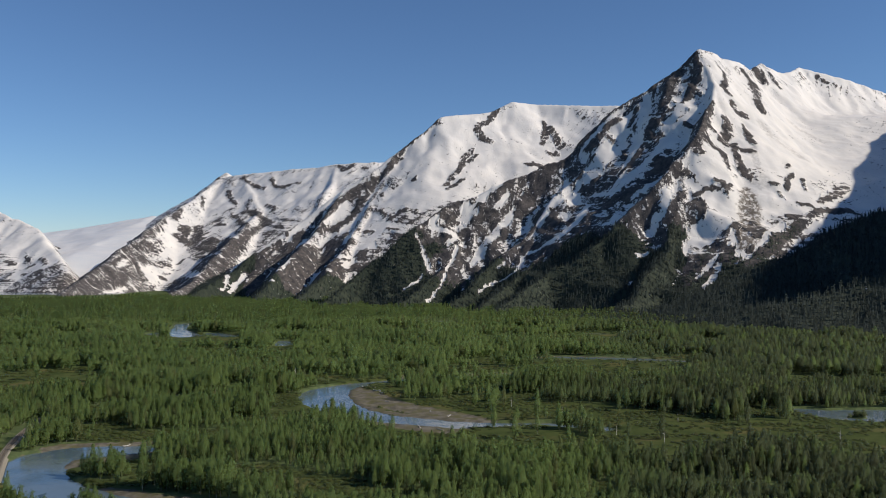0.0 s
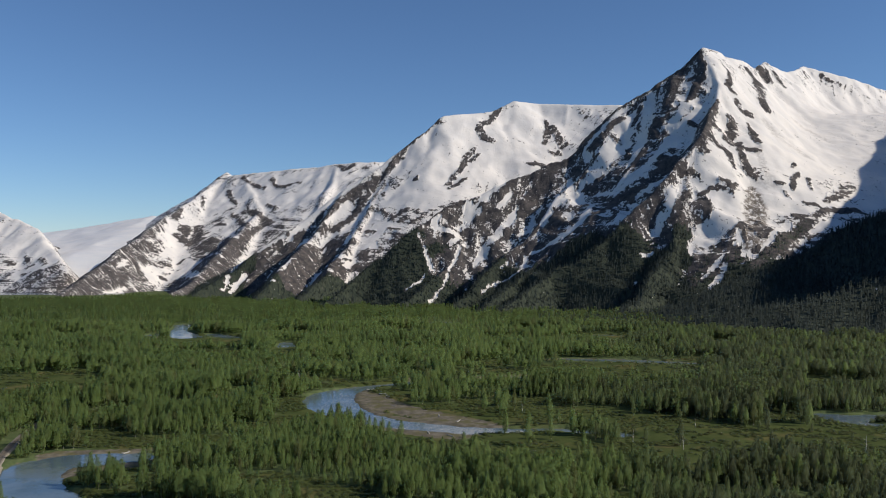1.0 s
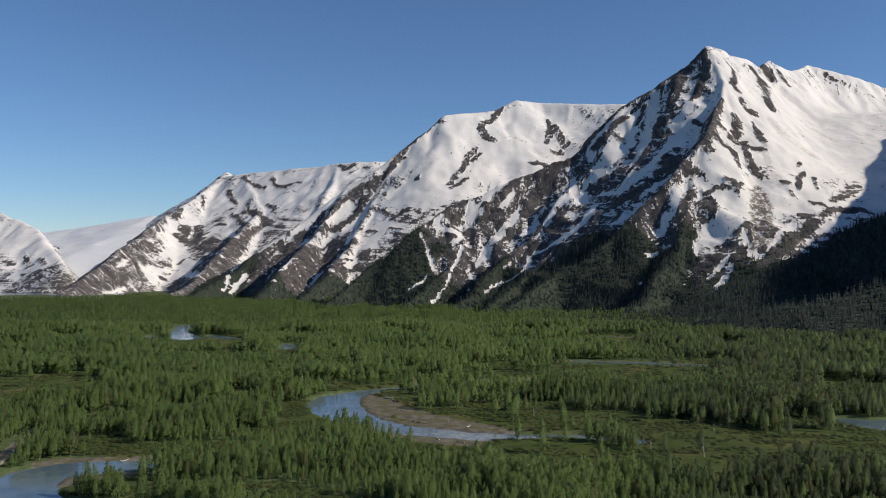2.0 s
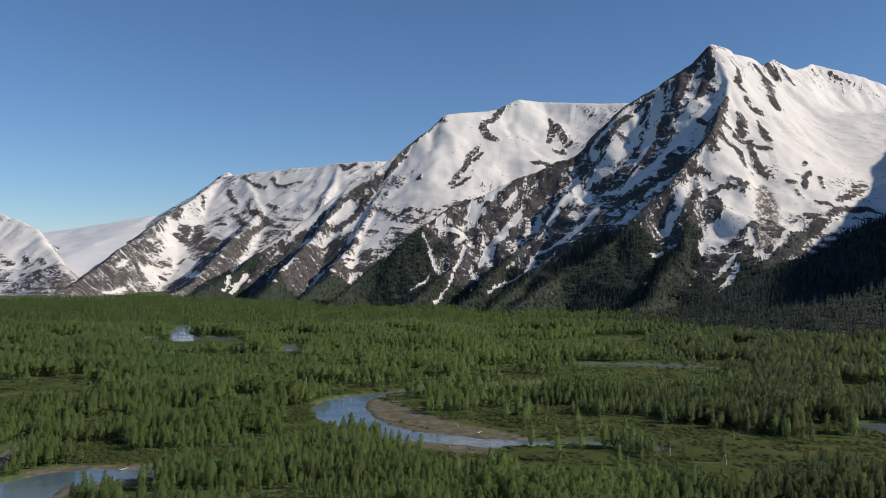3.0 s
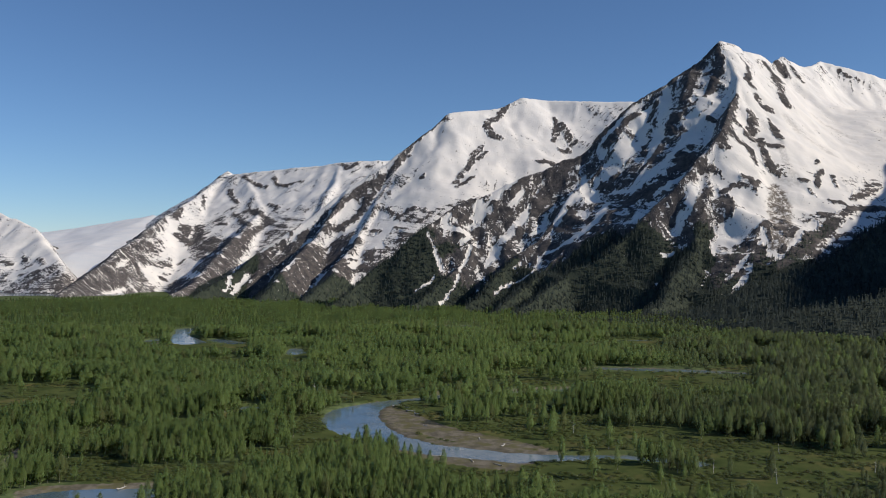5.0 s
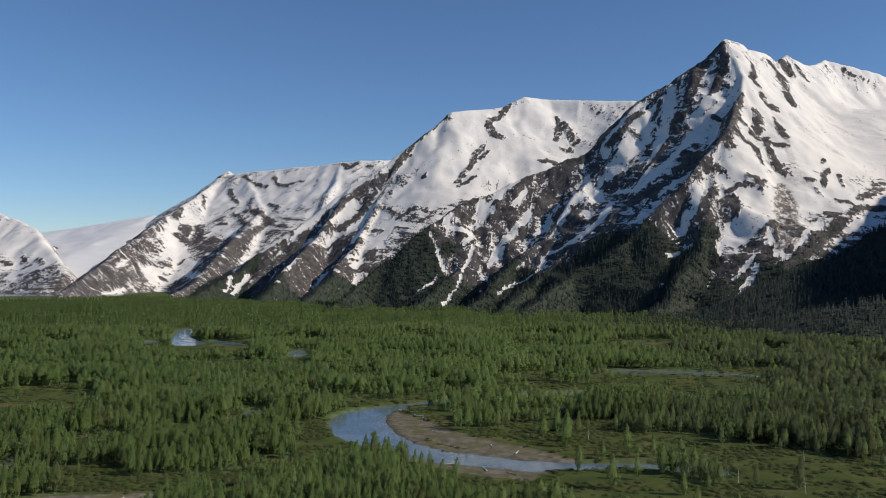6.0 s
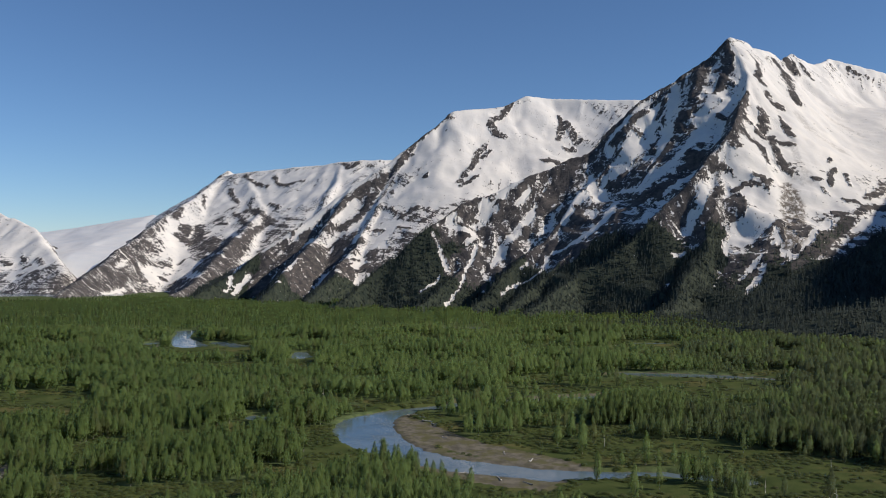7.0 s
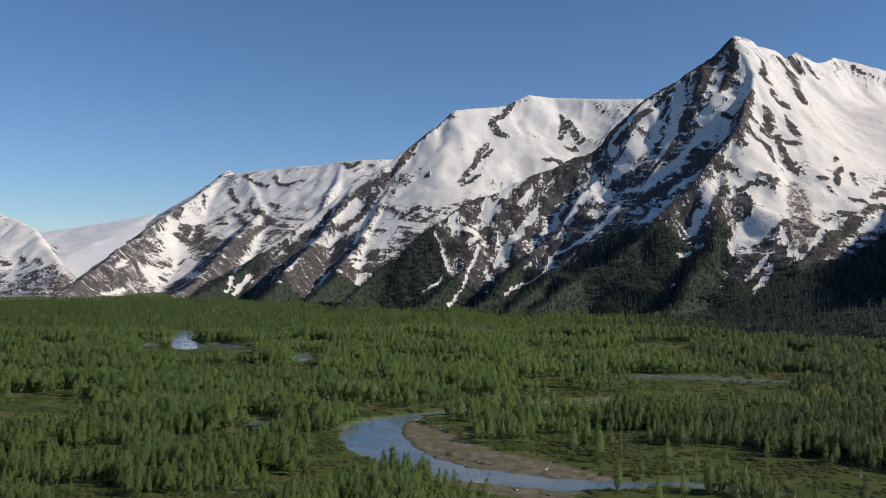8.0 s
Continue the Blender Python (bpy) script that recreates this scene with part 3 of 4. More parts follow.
MAIN_NORTH_OUTCROPS = [[(86, 2000, 6.5), (91, 2003, 5.2)],
    [(31, 2003, 9), (18, 2009, 10)],
    [(17, 1979, 7.7), (47, 1979, 5.1)],
    [(16, 1931, 6.2), (10, 1928, 5)],
    [(248, 1943, 6.3), (252, 1904, 6.1)]]
MAIN_SUMMIT_BANDS = [[(692, 2099, 5.3), (686, 2051, 10), (667, 2021, 8)],
    [(674, 2012, 6.8), (687, 2012, 5.1)],
    [(788, 2228, 7.5), (802, 2207, 11), (805, 2189, 15), (777, 2084, 16), (781, 2060, 10)],
    [(855, 2339, 5.9), (875, 2336, 16), (871, 2309, 16)],
    [(913, 2357, 7.9), (919, 2336, 7.9), (925, 2324, 5.9)],
    [(682, 1997, 8), (688, 1979, 13), (707, 1979, 12)],
    [(645, 1931, 13), (643, 1907, 13), (620, 1868, 16), (642, 1871, 11)]]
MAIN_FACE_BANDS = [[(642, 1871, 9), (635, 1820, 9), (635, 1790, 9), (643, 1781, 5.9)],
    [(687, 1943, 4.9), (687, 1895, 10), (694, 1880, 6.3)],
    [(660, 1856, 9), (681, 1856, 9)],
    [(573, 1844, 12), (580, 1832, 9), (598, 1832, 7.7), (604, 1817, 7.6), (605, 1787, 4.5)],
    [(604, 1883, 7.9), (594, 1889, 6.3)],
    [(546, 1799, 12), (538, 1811, 12)],
    [(1061, 2501, 8), (1056, 2507, 6.4)],
    [(1148, 2531, 9), (1126, 2543, 6.4)]]
MAIN_FACE_OUTCROPS = [[(567, 1745, 11), (581, 1736, 11), (552, 1733, 9)],
    [(575, 1721, 5.5), (596, 1748, 4.5)],
    [(515, 1721, 9), (514, 1685, 11), (508, 1673, 6.4)],
    [(501, 1697, 11), (490, 1697, 6.5), (536, 1736, 6.7)],
    [(482, 1724, 11), (466, 1700, 9), (454, 1685, 9)],
    [(567, 1640, 4.2), (562, 1607, 4.1)]]
MAIN_BASIN_OUTCROPS = [[(761, 1835, 3.9), (740, 1811, 6.4), (716, 1763, 6.2)],
    [(758, 1853, 6.6), (746, 1841, 3.9)],
    [(688, 1772, 6.3), (700, 1772, 6.3)],
    [(694, 1754, 3.7), (701, 1736, 3.7)],
    [(775, 1823, 5.2), (764, 1784, 3.8)],
    [(876, 1847, 13), (816, 1784, 10), (777, 1751, 7.4)],
    [(695, 1691, 10), (709, 1688, 7.1)],
    [(749, 1727, 7.3), (727, 1727, 6.1)],
    [(832, 1736, 9), (776, 1724, 12), (733, 1691, 6)]]
MAIN_SCRUB = [[(709, 1676, 11), (665, 1637, 13), (614, 1589, 12), (559, 1553, 10)],
    [(513, 1607, 7.2), (487, 1589, 9), (465, 1568, 9), (439, 1535, 7.8)],
    [(542, 1595, 8), (526, 1565, 9)]]
DEBRIS = [[(631, 1760, 10), (616, 1703, 22), (594, 1631, 23), (567, 1595, 14)]]
DUST_STREAKS = [[(749, 1988, 15), (770, 1961, 15), (797, 1937, 11), (829, 1925, 6.2)],
    [(885, 2168, 10), (920, 2123, 10), (942, 2084, 6.7)],
    [(688, 1880, 8), (674, 1817, 8), (678, 1769, 9)],
    [(638, 1784, 8), (664, 1763, 9)]]
MID_SNOWFIELDS = [[(-139, 2786, 64), (7, 2840, 83), (202, 2960, 77), (401, 3002, 69)],
    [(-63, 2636, 77), (97, 2768, 81), (-182, 2612, 42)],
    [(189, 2792, 55), (311, 2900, 57)]]
MID_LOW_ROCK = [[(-326, 2540, 36), (-384, 2486, 45), (-440, 2354, 43), (-565, 2504, 29)],
    [(-277, 2390, 34), (-330, 2324, 30), (-416, 2303, 24)]]
MID_RIBS = [[(-20, 2924, 3.8), (-68, 2888, 7.5), (-104, 2864, 9), (-129, 2858, 13), (-149, 2822, 17), (-183, 2774, 14), (-226, 2738, 16), (-257, 2690, 16), (-287, 2642, 14), (-333, 2600, 15)],
    [(-191, 2762, 14), (-235, 2744, 14), (-278, 2726, 18), (-327, 2690, 18), (-374, 2648, 21), (-438, 2618, 24), (-494, 2558, 27), (-565, 2504, 29)],
    [(-337, 2498, 19), (-374, 2420, 22), (-416, 2300, 21)]]
MID_WOODS = [[(-283, 2312, 21), (-338, 2180, 17), (-435, 2246, 12)]]
MID_SHADED_SNOW = [[(-212, 2798, 9), (-265, 2774, 11), (-298, 2750, 13), (-348, 2720, 14), (-398, 2696, 16), (-445, 2660, 14), (-479, 2612, 8)],
    [(-332, 2732, 9), (-382, 2708, 11), (-415, 2696, 9)],
    [(-507, 2624, 14), (-536, 2600, 14), (-566, 2582, 10)],
    [(-309, 2690, 12), (-339, 2648, 10), (-361, 2618, 6.8)],
    [(-228, 2654, 6.9), (-260, 2630, 9), (-291, 2600, 8), (-313, 2570, 6.7)]]
MID_LOW_PATCHES = [[(-666, 2792, 11), (-670, 2696, 11), (-632, 2480, 8), (-638, 2441, 6.7)],
    [(-587, 2528, 6.9), (-608, 2480, 10), (-617, 2450, 8)],
    [(-434, 2402, 5.3), (-450, 2324, 5.1), (-475, 2336, 5.1)],
    [(-453, 2264, 3.7), (-480, 2252, 5), (-481, 2156, 4.7)],
    [(-383, 2594, 7.1), (-403, 2612, 7.1)],
    [(-426, 2600, 7.1), (-452, 2552, 7), (-476, 2546, 4.1)],
    [(-358, 2534, 5.6), (-361, 2516, 4.1)],
    [(-323, 2330, 5.1), (-307, 2324, 5.1)]]
MID_LOW_FIELDS = [[(-283, 2528, 13), (-292, 2498, 11)],
    [(-286, 2402, 19), (-263, 2408, 16), (-276, 2384, 12)],
    [(-227, 2540, 17), (-178, 2546, 20), (-236, 2456, 13)],
    [(-257, 2510, 13), (-222, 2486, 13), (-200, 2450, 10)]]
MID_CREST = [[(238, 3044, 18), (311, 3068, 18), (371, 3068, 18), (485, 3032, 18), (586, 2996, 16)]]
MID_OUTCROPS = [[(-24, 2918, 7.6), (-9, 2900, 7.6)],
    [(-94, 2696, 9), (-87, 2702, 7)],
    [(-226, 2630, 10), (-208, 2618, 9), (-177, 2588, 6.7)],
    [(-162, 2564, 8), (-138, 2576, 10), (-113, 2582, 6.7)],
    [(-136, 2546, 5), (-117, 2552, 6.6)],
    [(-95, 2528, 6.6), (-70, 2540, 6.6)],
    [(-213, 2528, 11), (-235, 2540, 8)],
    [(-165, 2522, 8), (-139, 2498, 6.5)],
    [(-241, 2426, 9), (-218, 2432, 6.3)],
    [(-278, 2402, 6.2), (-266, 2408, 4.7)]]
MID_CENTRE_RIB = [[(197, 3020, 10), (153, 2954, 13), (122, 2918, 13), (132, 2882, 17), (161, 2864, 13)],
    [(100, 2834, 9), (71, 2792, 13), (51, 2732, 11), (23, 2696, 11), (9, 2666, 9)],
    [(69, 2696, 7), (40, 2672, 10), (16, 2648, 9)],
    [(113, 2810, 11), (88, 2786, 7.3)]]
MID_EAST_CRAG = [[(357, 2996, 7.8), (358, 2942, 15), (338, 2894, 9)],
    [(377, 2966, 12), (389, 2918, 13), (397, 2882, 9)],
    [(353, 2864, 9), (381, 2864, 15)],
    [(414, 2894, 7.5), (406, 2882, 7.5)],
    [(278, 2780, 11), (306, 2786, 15), (329, 2780, 11)]]
LEFT_SNOWFIELDS = [[(-1182, 4367, 72), (-1060, 4457, 88), (-793, 4439, 87), (-546, 4331, 71), (-699, 4223, 69), (-906, 4286, 56)],
    [(-1287, 4151, 68), (-1249, 3947, 52), (-1145, 3773, 45), (-1256, 3665, 36)]]
LEFT_FLANK = [[(-1276, 3032, 20), (-1348, 3470, 23), (-1374, 3791, 25), (-1360, 4043, 21), (-1437, 4637, 18), (-1298, 4421, 12)],
    [(-1331, 3314, 32), (-1304, 3473, 20)],
    [(-1331, 3740, 22), (-1349, 3656, 19)]]
LEFT_WALLS = [[(-1262, 4160, 35), (-1264, 4079, 32), (-1192, 4061, 35), (-1215, 4205, 25)],
    [(-1111, 4007, 39), (-976, 3791, 35), (-911, 3728, 34), (-917, 3386, 27), (-870, 3377, 27), (-1088, 3881, 20)],
    [(-1323, 4178, 22), (-1323, 4268, 17)],
    [(-997, 4250, 22), (-945, 4205, 22), (-882, 4133, 22), (-825, 4052, 21)],
    [(-861, 4070, 21), (-895, 3926, 21), (-902, 3791, 22)],
    [(-832, 4196, 17), (-889, 4268, 14)]]
LEFT_PATCHES = [[(-1286, 3980, 23), (-1249, 3947, 28), (-1270, 3854, 20)],
    [(-1121, 4142, 24), (-1064, 4133, 24), (-931, 3809, 12)],
    [(-1101, 3809, 22), (-1145, 3773, 30), (-914, 3134, 16)],
    [(-1216, 3764, 20), (-1286, 3695, 22), (-1244, 3629, 17)],
    [(-1353, 3512, 9), (-1358, 3629, 12)],
    [(-1285, 3125, 8), (-1268, 3377, 9)],
    [(-1096, 3908, 7.7), (-907, 3476, 6.8)]]
LEFT_OUTCROPS = [[(-1149, 4520, 18), (-1101, 4412, 17), (-1065, 4358, 11)],
    [(-1090, 4610, 9), (-1030, 4520, 12), (-990, 4475, 15), (-937, 4430, 15)],
    [(-912, 4493, 15), (-878, 4430, 17), (-828, 4394, 17), (-785, 4394, 12), (-738, 4376, 9)],
    [(-544, 4430, 12), (-507, 4367, 17), (-476, 4394, 17)],
    [(-413, 4367, 11), (-391, 4349, 9)],
    [(-1069, 4259, 11), (-1009, 4187, 14), (-918, 3971, 13)],
    [(-1119, 4187, 11), (-1076, 4178, 11)],
    [(-1233, 4367, 11), (-1372, 4727, 9)]]
LEFT_LOW_ROCKS = [[(-1232, 3701, 12), (-1205, 3692, 10)],
    [(-1193, 3890, 10), (-1204, 3845, 10)],
    [(-1318, 3845, 13), (-1344, 3863, 13)],
    [(-1042, 3548, 7), (-1045, 3521, 6.9)]]
FAR_SNOWFIELD = [[(-2026, 3947, 91), (-1846, 3791, 75), (-1663, 3611, 47), (-1745, 3539, 58)]]
FAR_ROCKS = [[(-1900, 3695, 12), (-1864, 3671, 10)],
    [(-1830, 3719, 10), (-1754, 3575, 9)],
    [(-1757, 3539, 12), (-1722, 3539, 9)],
    [(-1744, 3671, 12), (-1669, 3563, 12)],
    [(-1613, 3503, 9), (-1535, 3407, 9)],
    [(-1659, 3455, 9), (-1602, 3407, 11)]]
MAIN_COVER = (("snow", MAIN_SNOWFIELDS), ("mixed", MAIN_BARE_FLANK), ("wood", MAIN_WOODS), ("snow", MAIN_WEST_SNOW), ("snow", MAIN_WEST_PATCHES), ("snow", MAIN_NORTH_SNOW), ("snow", MAIN_NORTH_GULLIES), ("snow", MAIN_FACE_TONGUES), ("snow", MAIN_CREST), ("rock", MAIN_WEST_RIBS), ("rock", MAIN_WEST_OUTCROPS), ("rock", MAIN_NORTH_OUTCROPS), ("rock", MAIN_SUMMIT_BANDS), ("rock", MAIN_FACE_BANDS), ("rock", MAIN_FACE_OUTCROPS), ("rock", MAIN_BASIN_OUTCROPS), ("scrub", MAIN_SCRUB), ("dirt", DEBRIS), ("dust", DUST_STREAKS))
MID_COVER = (("snow", MID_SNOWFIELDS), ("rock", MID_LOW_ROCK), ("rock", MID_RIBS), ("wood", MID_WOODS), ("snow", MID_SHADED_SNOW), ("snow", MID_LOW_PATCHES), ("snow", MID_LOW_FIELDS), ("snow", MID_CREST), ("rock", MID_OUTCROPS), ("rock", MID_CENTRE_RIB), ("rock", MID_EAST_CRAG))
LEFT_COVER = (("snow", LEFT_SNOWFIELDS), ("mixed", LEFT_FLANK), ("rock", LEFT_WALLS), ("snow", LEFT_PATCHES), ("rock", LEFT_OUTCROPS), ("rock", LEFT_LOW_ROCKS))
FAR_COVER = (("snow", FAR_SNOWFIELD), ("rock", FAR_ROCKS))


mountain("main", "steep snow-covered rocky peak with forested lower slopes", (-330, 1700, 1330, 2760), 4, MAIN, 1.35, 1.35, 1400, 14, 62, 3, 165, 90, 0.16, basin, 1.0, MAIN_COVER, eased)
mountain("foot", "dark forested foothill in shade", (60, 1250, 900, 1720), 9, FOOT, 0.95, 0.45, 3000, 8, 60, 21, 330, 400, -1.0, None, 0.4)
mountain("right", "high dark mountainside that shades the foothill", (500, 1760, 850, 2560), 14, RIGHT, 2.0, 2.0, 1400, 20, 90, 13, 200, 120)
mountain("mid", "broad snowy mountain with dark rock ribs", (-800, 1000, 1950, 3350), 6, MID, 1.0, 1.1, 2200, 5, 110, 5, 190, 30, 0.3, None, 0.2, MID_COVER)
mountain("left", "distant snowy mountain with patches of bare rock", (-1600, 150, 2600, 4900), 9, LEFT, 0.8, 0.8, 3000, 4, 120, 7, 190, -300, 0.06, None, 0.6, LEFT_COVER)
mountain("far", "distant rounded snowy slope", (-3200, -1300, 2600, 4900), 12, FAR, 0.65, 1.3, 3000, 12, 80, 8, 20, -300, 0.22, None, 1.0, FAR_COVER)

ix, iy = np.meshgrid(np.arange(-2300, -1430, 20.0), np.arange(3400, 4950, 20.0))
iz, _, _, _, _ = crest_field(ix, iy, ICE, 0.24, 0.24, 9000, 5, 200, 41)
iz = iz + 5 * fbm(ix / 160, iy / 160, 3, 77) - 160 * smooth(3800, 3430, iy)
v, f, at = kept_faces(np.stack([ix, iy, iz], -1).reshape(-1, 3), grid_faces(ix.shape[1], ix.shape[0]), (iz > valley_drop(iy) - 5).ravel(), [])
tagged(new("glacier", mesh_from("glacier", v, f, ICE_MAT, True, at)), "smooth white valley glacier between far mountains", "glacier")


# ---- trees ----
def crown_shape(rng, kind, leaves, core, size):
    """A tree of unit height and unit width standing on the origin: triangles for a core and the leaf clumps round it."""
    v, f = [], []

    bulge = rng.uniform(1.8, 2.8) if kind == "round" else rng.uniform(1.45, 2.3)

    def radius(h):
        if kind == "spruce":
            return 0.5 * max(0.02, (1 - h) ** 0.9) * (0.75 + 0.25 * math.sin(h * 40))
        if kind == "shrub":
            return 0.5 * math.sqrt(max(0.0, 1 - (2 * h - 0.8) ** 2 * 0.7))
        return 0.5 * (max(0.0, (h - 0.06) / 0.26) ** 0.6 if h < 0.32 else max(0.03, 1 - ((h - 0.32) / 0.68) ** bulge) ** 0.82)

    rings, sides = core
    for i in range(rings):
        h = 0.1 + 0.82 * i / (rings - 1)
        for s in range(sides):
            a = 2 * math.pi * (s + 0.5 * (i % 2)) / sides
            r = radius(h) * (rng.uniform(0.5, 0.85) if kind == "leafy" else rng.uniform(0.72, 0.98))
            v.append((r * math.cos(a), r * math.sin(a), h + rng.uniform(-0.03, 0.03)))
    top = len(v)
    v.append((0, 0, 0.97))
    for i in range(rings - 1):
        for s in range(sides):
            a, b = i * sides + s, i * sides + (s + 1) % sides
            f += [(a, b, b + sides), (a, b + sides, a + sides)]
    for s in range(sides):
        f.append(((rings - 1) * sides + s, (rings - 1) * sides + (s + 1) % sides, top))
    limbs = [(0.08 + 0.9 * (q + rng.random()) / 16, rng.uniform(0, 2 * math.pi), rng.uniform(0.75, 1.3)) for q in range(16)]
    for _ in range(leaves):
        h = rng.uniform(0.05, 1.0) ** 0.9
        a = rng.uniform(0, 2 * math.pi)
        r = radius(h) * rng.uniform(0.78, 1.12 if rng.random() < 0.7 else 1.38)
        if kind == "leafy" and rng.random() < 0.72:
            h, a, reach = rng.choice(limbs)
            r = radius(h) * reach * rng.uniform(0.55, 1.08)
            h, a = min(1.0, h + rng.gauss(0, 0.03)), a + rng.gauss(0, 0.35)
        c = Vector((r * math.cos(a), r * math.sin(a), h))
        out = Vector((math.cos(a), math.sin(a), rng.uniform(0.1, 1.4))).normalized()
        n = (out + Vector([rng.gauss(0, 0.45) for _ in range(3)])).normalized()
        u = n.orthogonal().normalized()
        u.rotate(Matrix.Rotation(rng.uniform(0, 6.28), 3, n))
        w = n.cross(u)
        s = size * rng.uniform(0.6, 1.3)
        b = len(v)
        for k in range(3):
            q = 2.094 * k
            o = (u * math.cos(q) + w * math.sin(q)) * s
            v.append((c.x + o.x, c.y + o.y, c.z + o.z * 0.42))
        f.append((b, b + 1, b + 2))
    # rounded shading: each clump turns outwards and up, as its leaves do
    v, f = np.array(v), np.array(f)
    n = np.stack([v[:, 0] * 1.5, v[:, 1] * 1.5, 1.3 + 0.5 * (v[:, 2] - 0.45)], -1)
    n += np.array([[rng.gauss(0, 0.22) for _ in range(3)] for _ in v])
    n /= np.linalg.norm(n, axis=1)[:, None]
    face = np.cross(v[f[:, 1]] - v[f[:, 0]], v[f[:, 2]] - v[f[:, 0]])
    turn = (face * n[f[:, 0]]).sum(1) < 0
    f[turn] = f[turn][:, ::-1]
    return v, f, n


def forest(name, label, places, shapes, material, rng, darker_share=1.0):
    """One mesh of many trees; places: x, y, z, height, width."""
    if len(places) == 0:
        return None
    P = np.asarray(places, float)
    pick = rng.integers(0, len(shapes), len(P))
    vs, fs, ts, ls, ns, base = [], [], [], [], [], 0
    # the darker leaf tint grows with x / y, uneven from tree to tree
    darker_right = darker_share * smooth(0.04, 0.34, P[:, 0] / P[:, 1] + 0.12 * gnoise(P[:, 0] / 90, P[:, 1] / 90, 44)) * smooth(0, 0.7, 0.6 + rng.normal(0, 0.3, len(P)))
    for k, (v, f, n) in enumerate(shapes):
        Q = P[pick == k]
        if not len(Q):
            continue
        a = rng.uniform(0, 2 * np.pi, len(Q))[:, None]
        lean = rng.normal(0, 0.035, (len(Q), 2))
        x = (v[None, :, 0] * np.cos(a) - v[None, :, 1] * np.sin(a)) * Q[:, 4:5] + Q[:, 0:1] + lean[:, 0:1] * v[None, :, 2] * Q[:, 3:4]
        y = (v[None, :, 0] * np.sin(a) + v[None, :, 1] * np.cos(a)) * Q[:, 4:5] + Q[:, 1:2] + lean[:, 1:2] * v[None, :, 2] * Q[:, 3:4]
        z = v[None, :, 2] * Q[:, 3:4] + Q[:, 2:3]
        vs.append(np.stack([x, y, z], -1).reshape(-1, 3))
        fs.append((f[None] + (np.arange(len(Q)) * len(v))[:, None, None]).reshape(-1, 3) + base)
        ns.append(np.stack([n[None, :, 0] * np.cos(a) - n[None, :, 1] * np.sin(a), n[None, :, 0] * np.sin(a) + n[None, :, 1] * np.cos(a),
                            np.broadcast_to(n[None, :, 2], x.shape)], -1).reshape(-1, 3))
        ts.append(np.repeat(rng.uniform(0, 1, len(Q)), len(v)))
        ls.append(np.repeat(darker_right[pick == k], len(v)))
        base += len(Q) * len(v)
    ob = new(name, mesh_from(name, np.concatenate(vs), np.concatenate(fs), material, True, [("tone", np.concatenate(ts)), ("darker_right", np.concatenate(ls))], np.concatenate(ns)))
    return tagged(ob, label, "trees", kind="stuff")


rng = np.random.default_rng(5)
rnd = random.Random(5)


def scatter(y0, y1, cell, wide=0.54, pad=18):
    ys = np.arange(y0, y1, cell)
    out = []
    for yy in ys:
        half = wide * yy + pad
        xx = np.arange(-half, half, cell)
        out.append(np.stack([xx, np.full(len(xx), yy)], -1))
    p = np.concatenate(out)
    return p + rng.uniform(-0.48, 0.48, p.shape) * cell


def hill_height(x, y):
    h = np.full(len(x), -1e3)
    for fx, fy, Z, _, _ in FIELDS.values():
        i = np.clip(((x - fx[0]) / (fx[1] - fx[0])).astype(int), 0, len(fx) - 1)
        j = np.clip(((y - fy[0]) / (fy[1] - fy[0])).astype(int), 0, len(fy) - 1)
        inside = (x >= fx[0]) & (x <= fx[-1]) & (y >= fy[0]) & (y <= fy[-1])
        h = np.where(inside, np.maximum(h, Z[j, i]), h)
    return h


def woods(y0, y1, cell, tall, broad):
    """Trees of the valley floor: x, y, z, height, width; and the shrubs of its open ground."""
    p = scatter(y0, y1, cell)
    x, y = p[:, 0], p[:, 1]
    w, o = water_distance(x, y), openness(x, y)
    b = joined(w, bar_distance(x, y))
    r = np.minimum(edge_distance(x, y, RAIL), edge_distance(x, y, RAIL_FAR))
    gap = fbm(x / 85, y / 50, 3, 91) + 0.2 * gnoise(x / 15, y / 12, 92)
    chance = smooth(0.15, 0.06, gap) * (1 - 0.985 * o)
    free = (w > 3.5) & (b > 2.5) & (r > np.where(y < 490, 5, np.where(y < 1000, 0.4, 5))) & (hill_height(x, y) < valley_drop(y) + 2)
    tree = free & (rng.uniform(0, 1, len(x)) < chance)
    grow = 0.85 + 0.5 * fbm(x / 80, y / 60, 2, 95) + 0.75 * fbm(x / 130, y / 42, 3, 96) + rng.normal(0, 0.11, len(x))
    h = tall * np.clip(grow, 0.4, 1.25) * (0.45 + 0.55 * smooth(-2, 14, w)) * (0.55 + 0.45 * smooth(0.16, -0.08, gap))
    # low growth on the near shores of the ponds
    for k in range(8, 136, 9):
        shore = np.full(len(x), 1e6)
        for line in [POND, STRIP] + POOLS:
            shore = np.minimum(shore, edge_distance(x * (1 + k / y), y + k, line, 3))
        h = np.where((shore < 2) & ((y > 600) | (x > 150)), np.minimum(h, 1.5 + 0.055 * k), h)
    h = np.maximum(h, 2.0)
    wide = np.clip(h * rng.uniform(0.85, 1.15, len(x)) * broad, 2.4, 8.5)
    z = ground_height(x, y) - 0.15
    return np.stack([x, y, z, h, wide], -1)[tree]


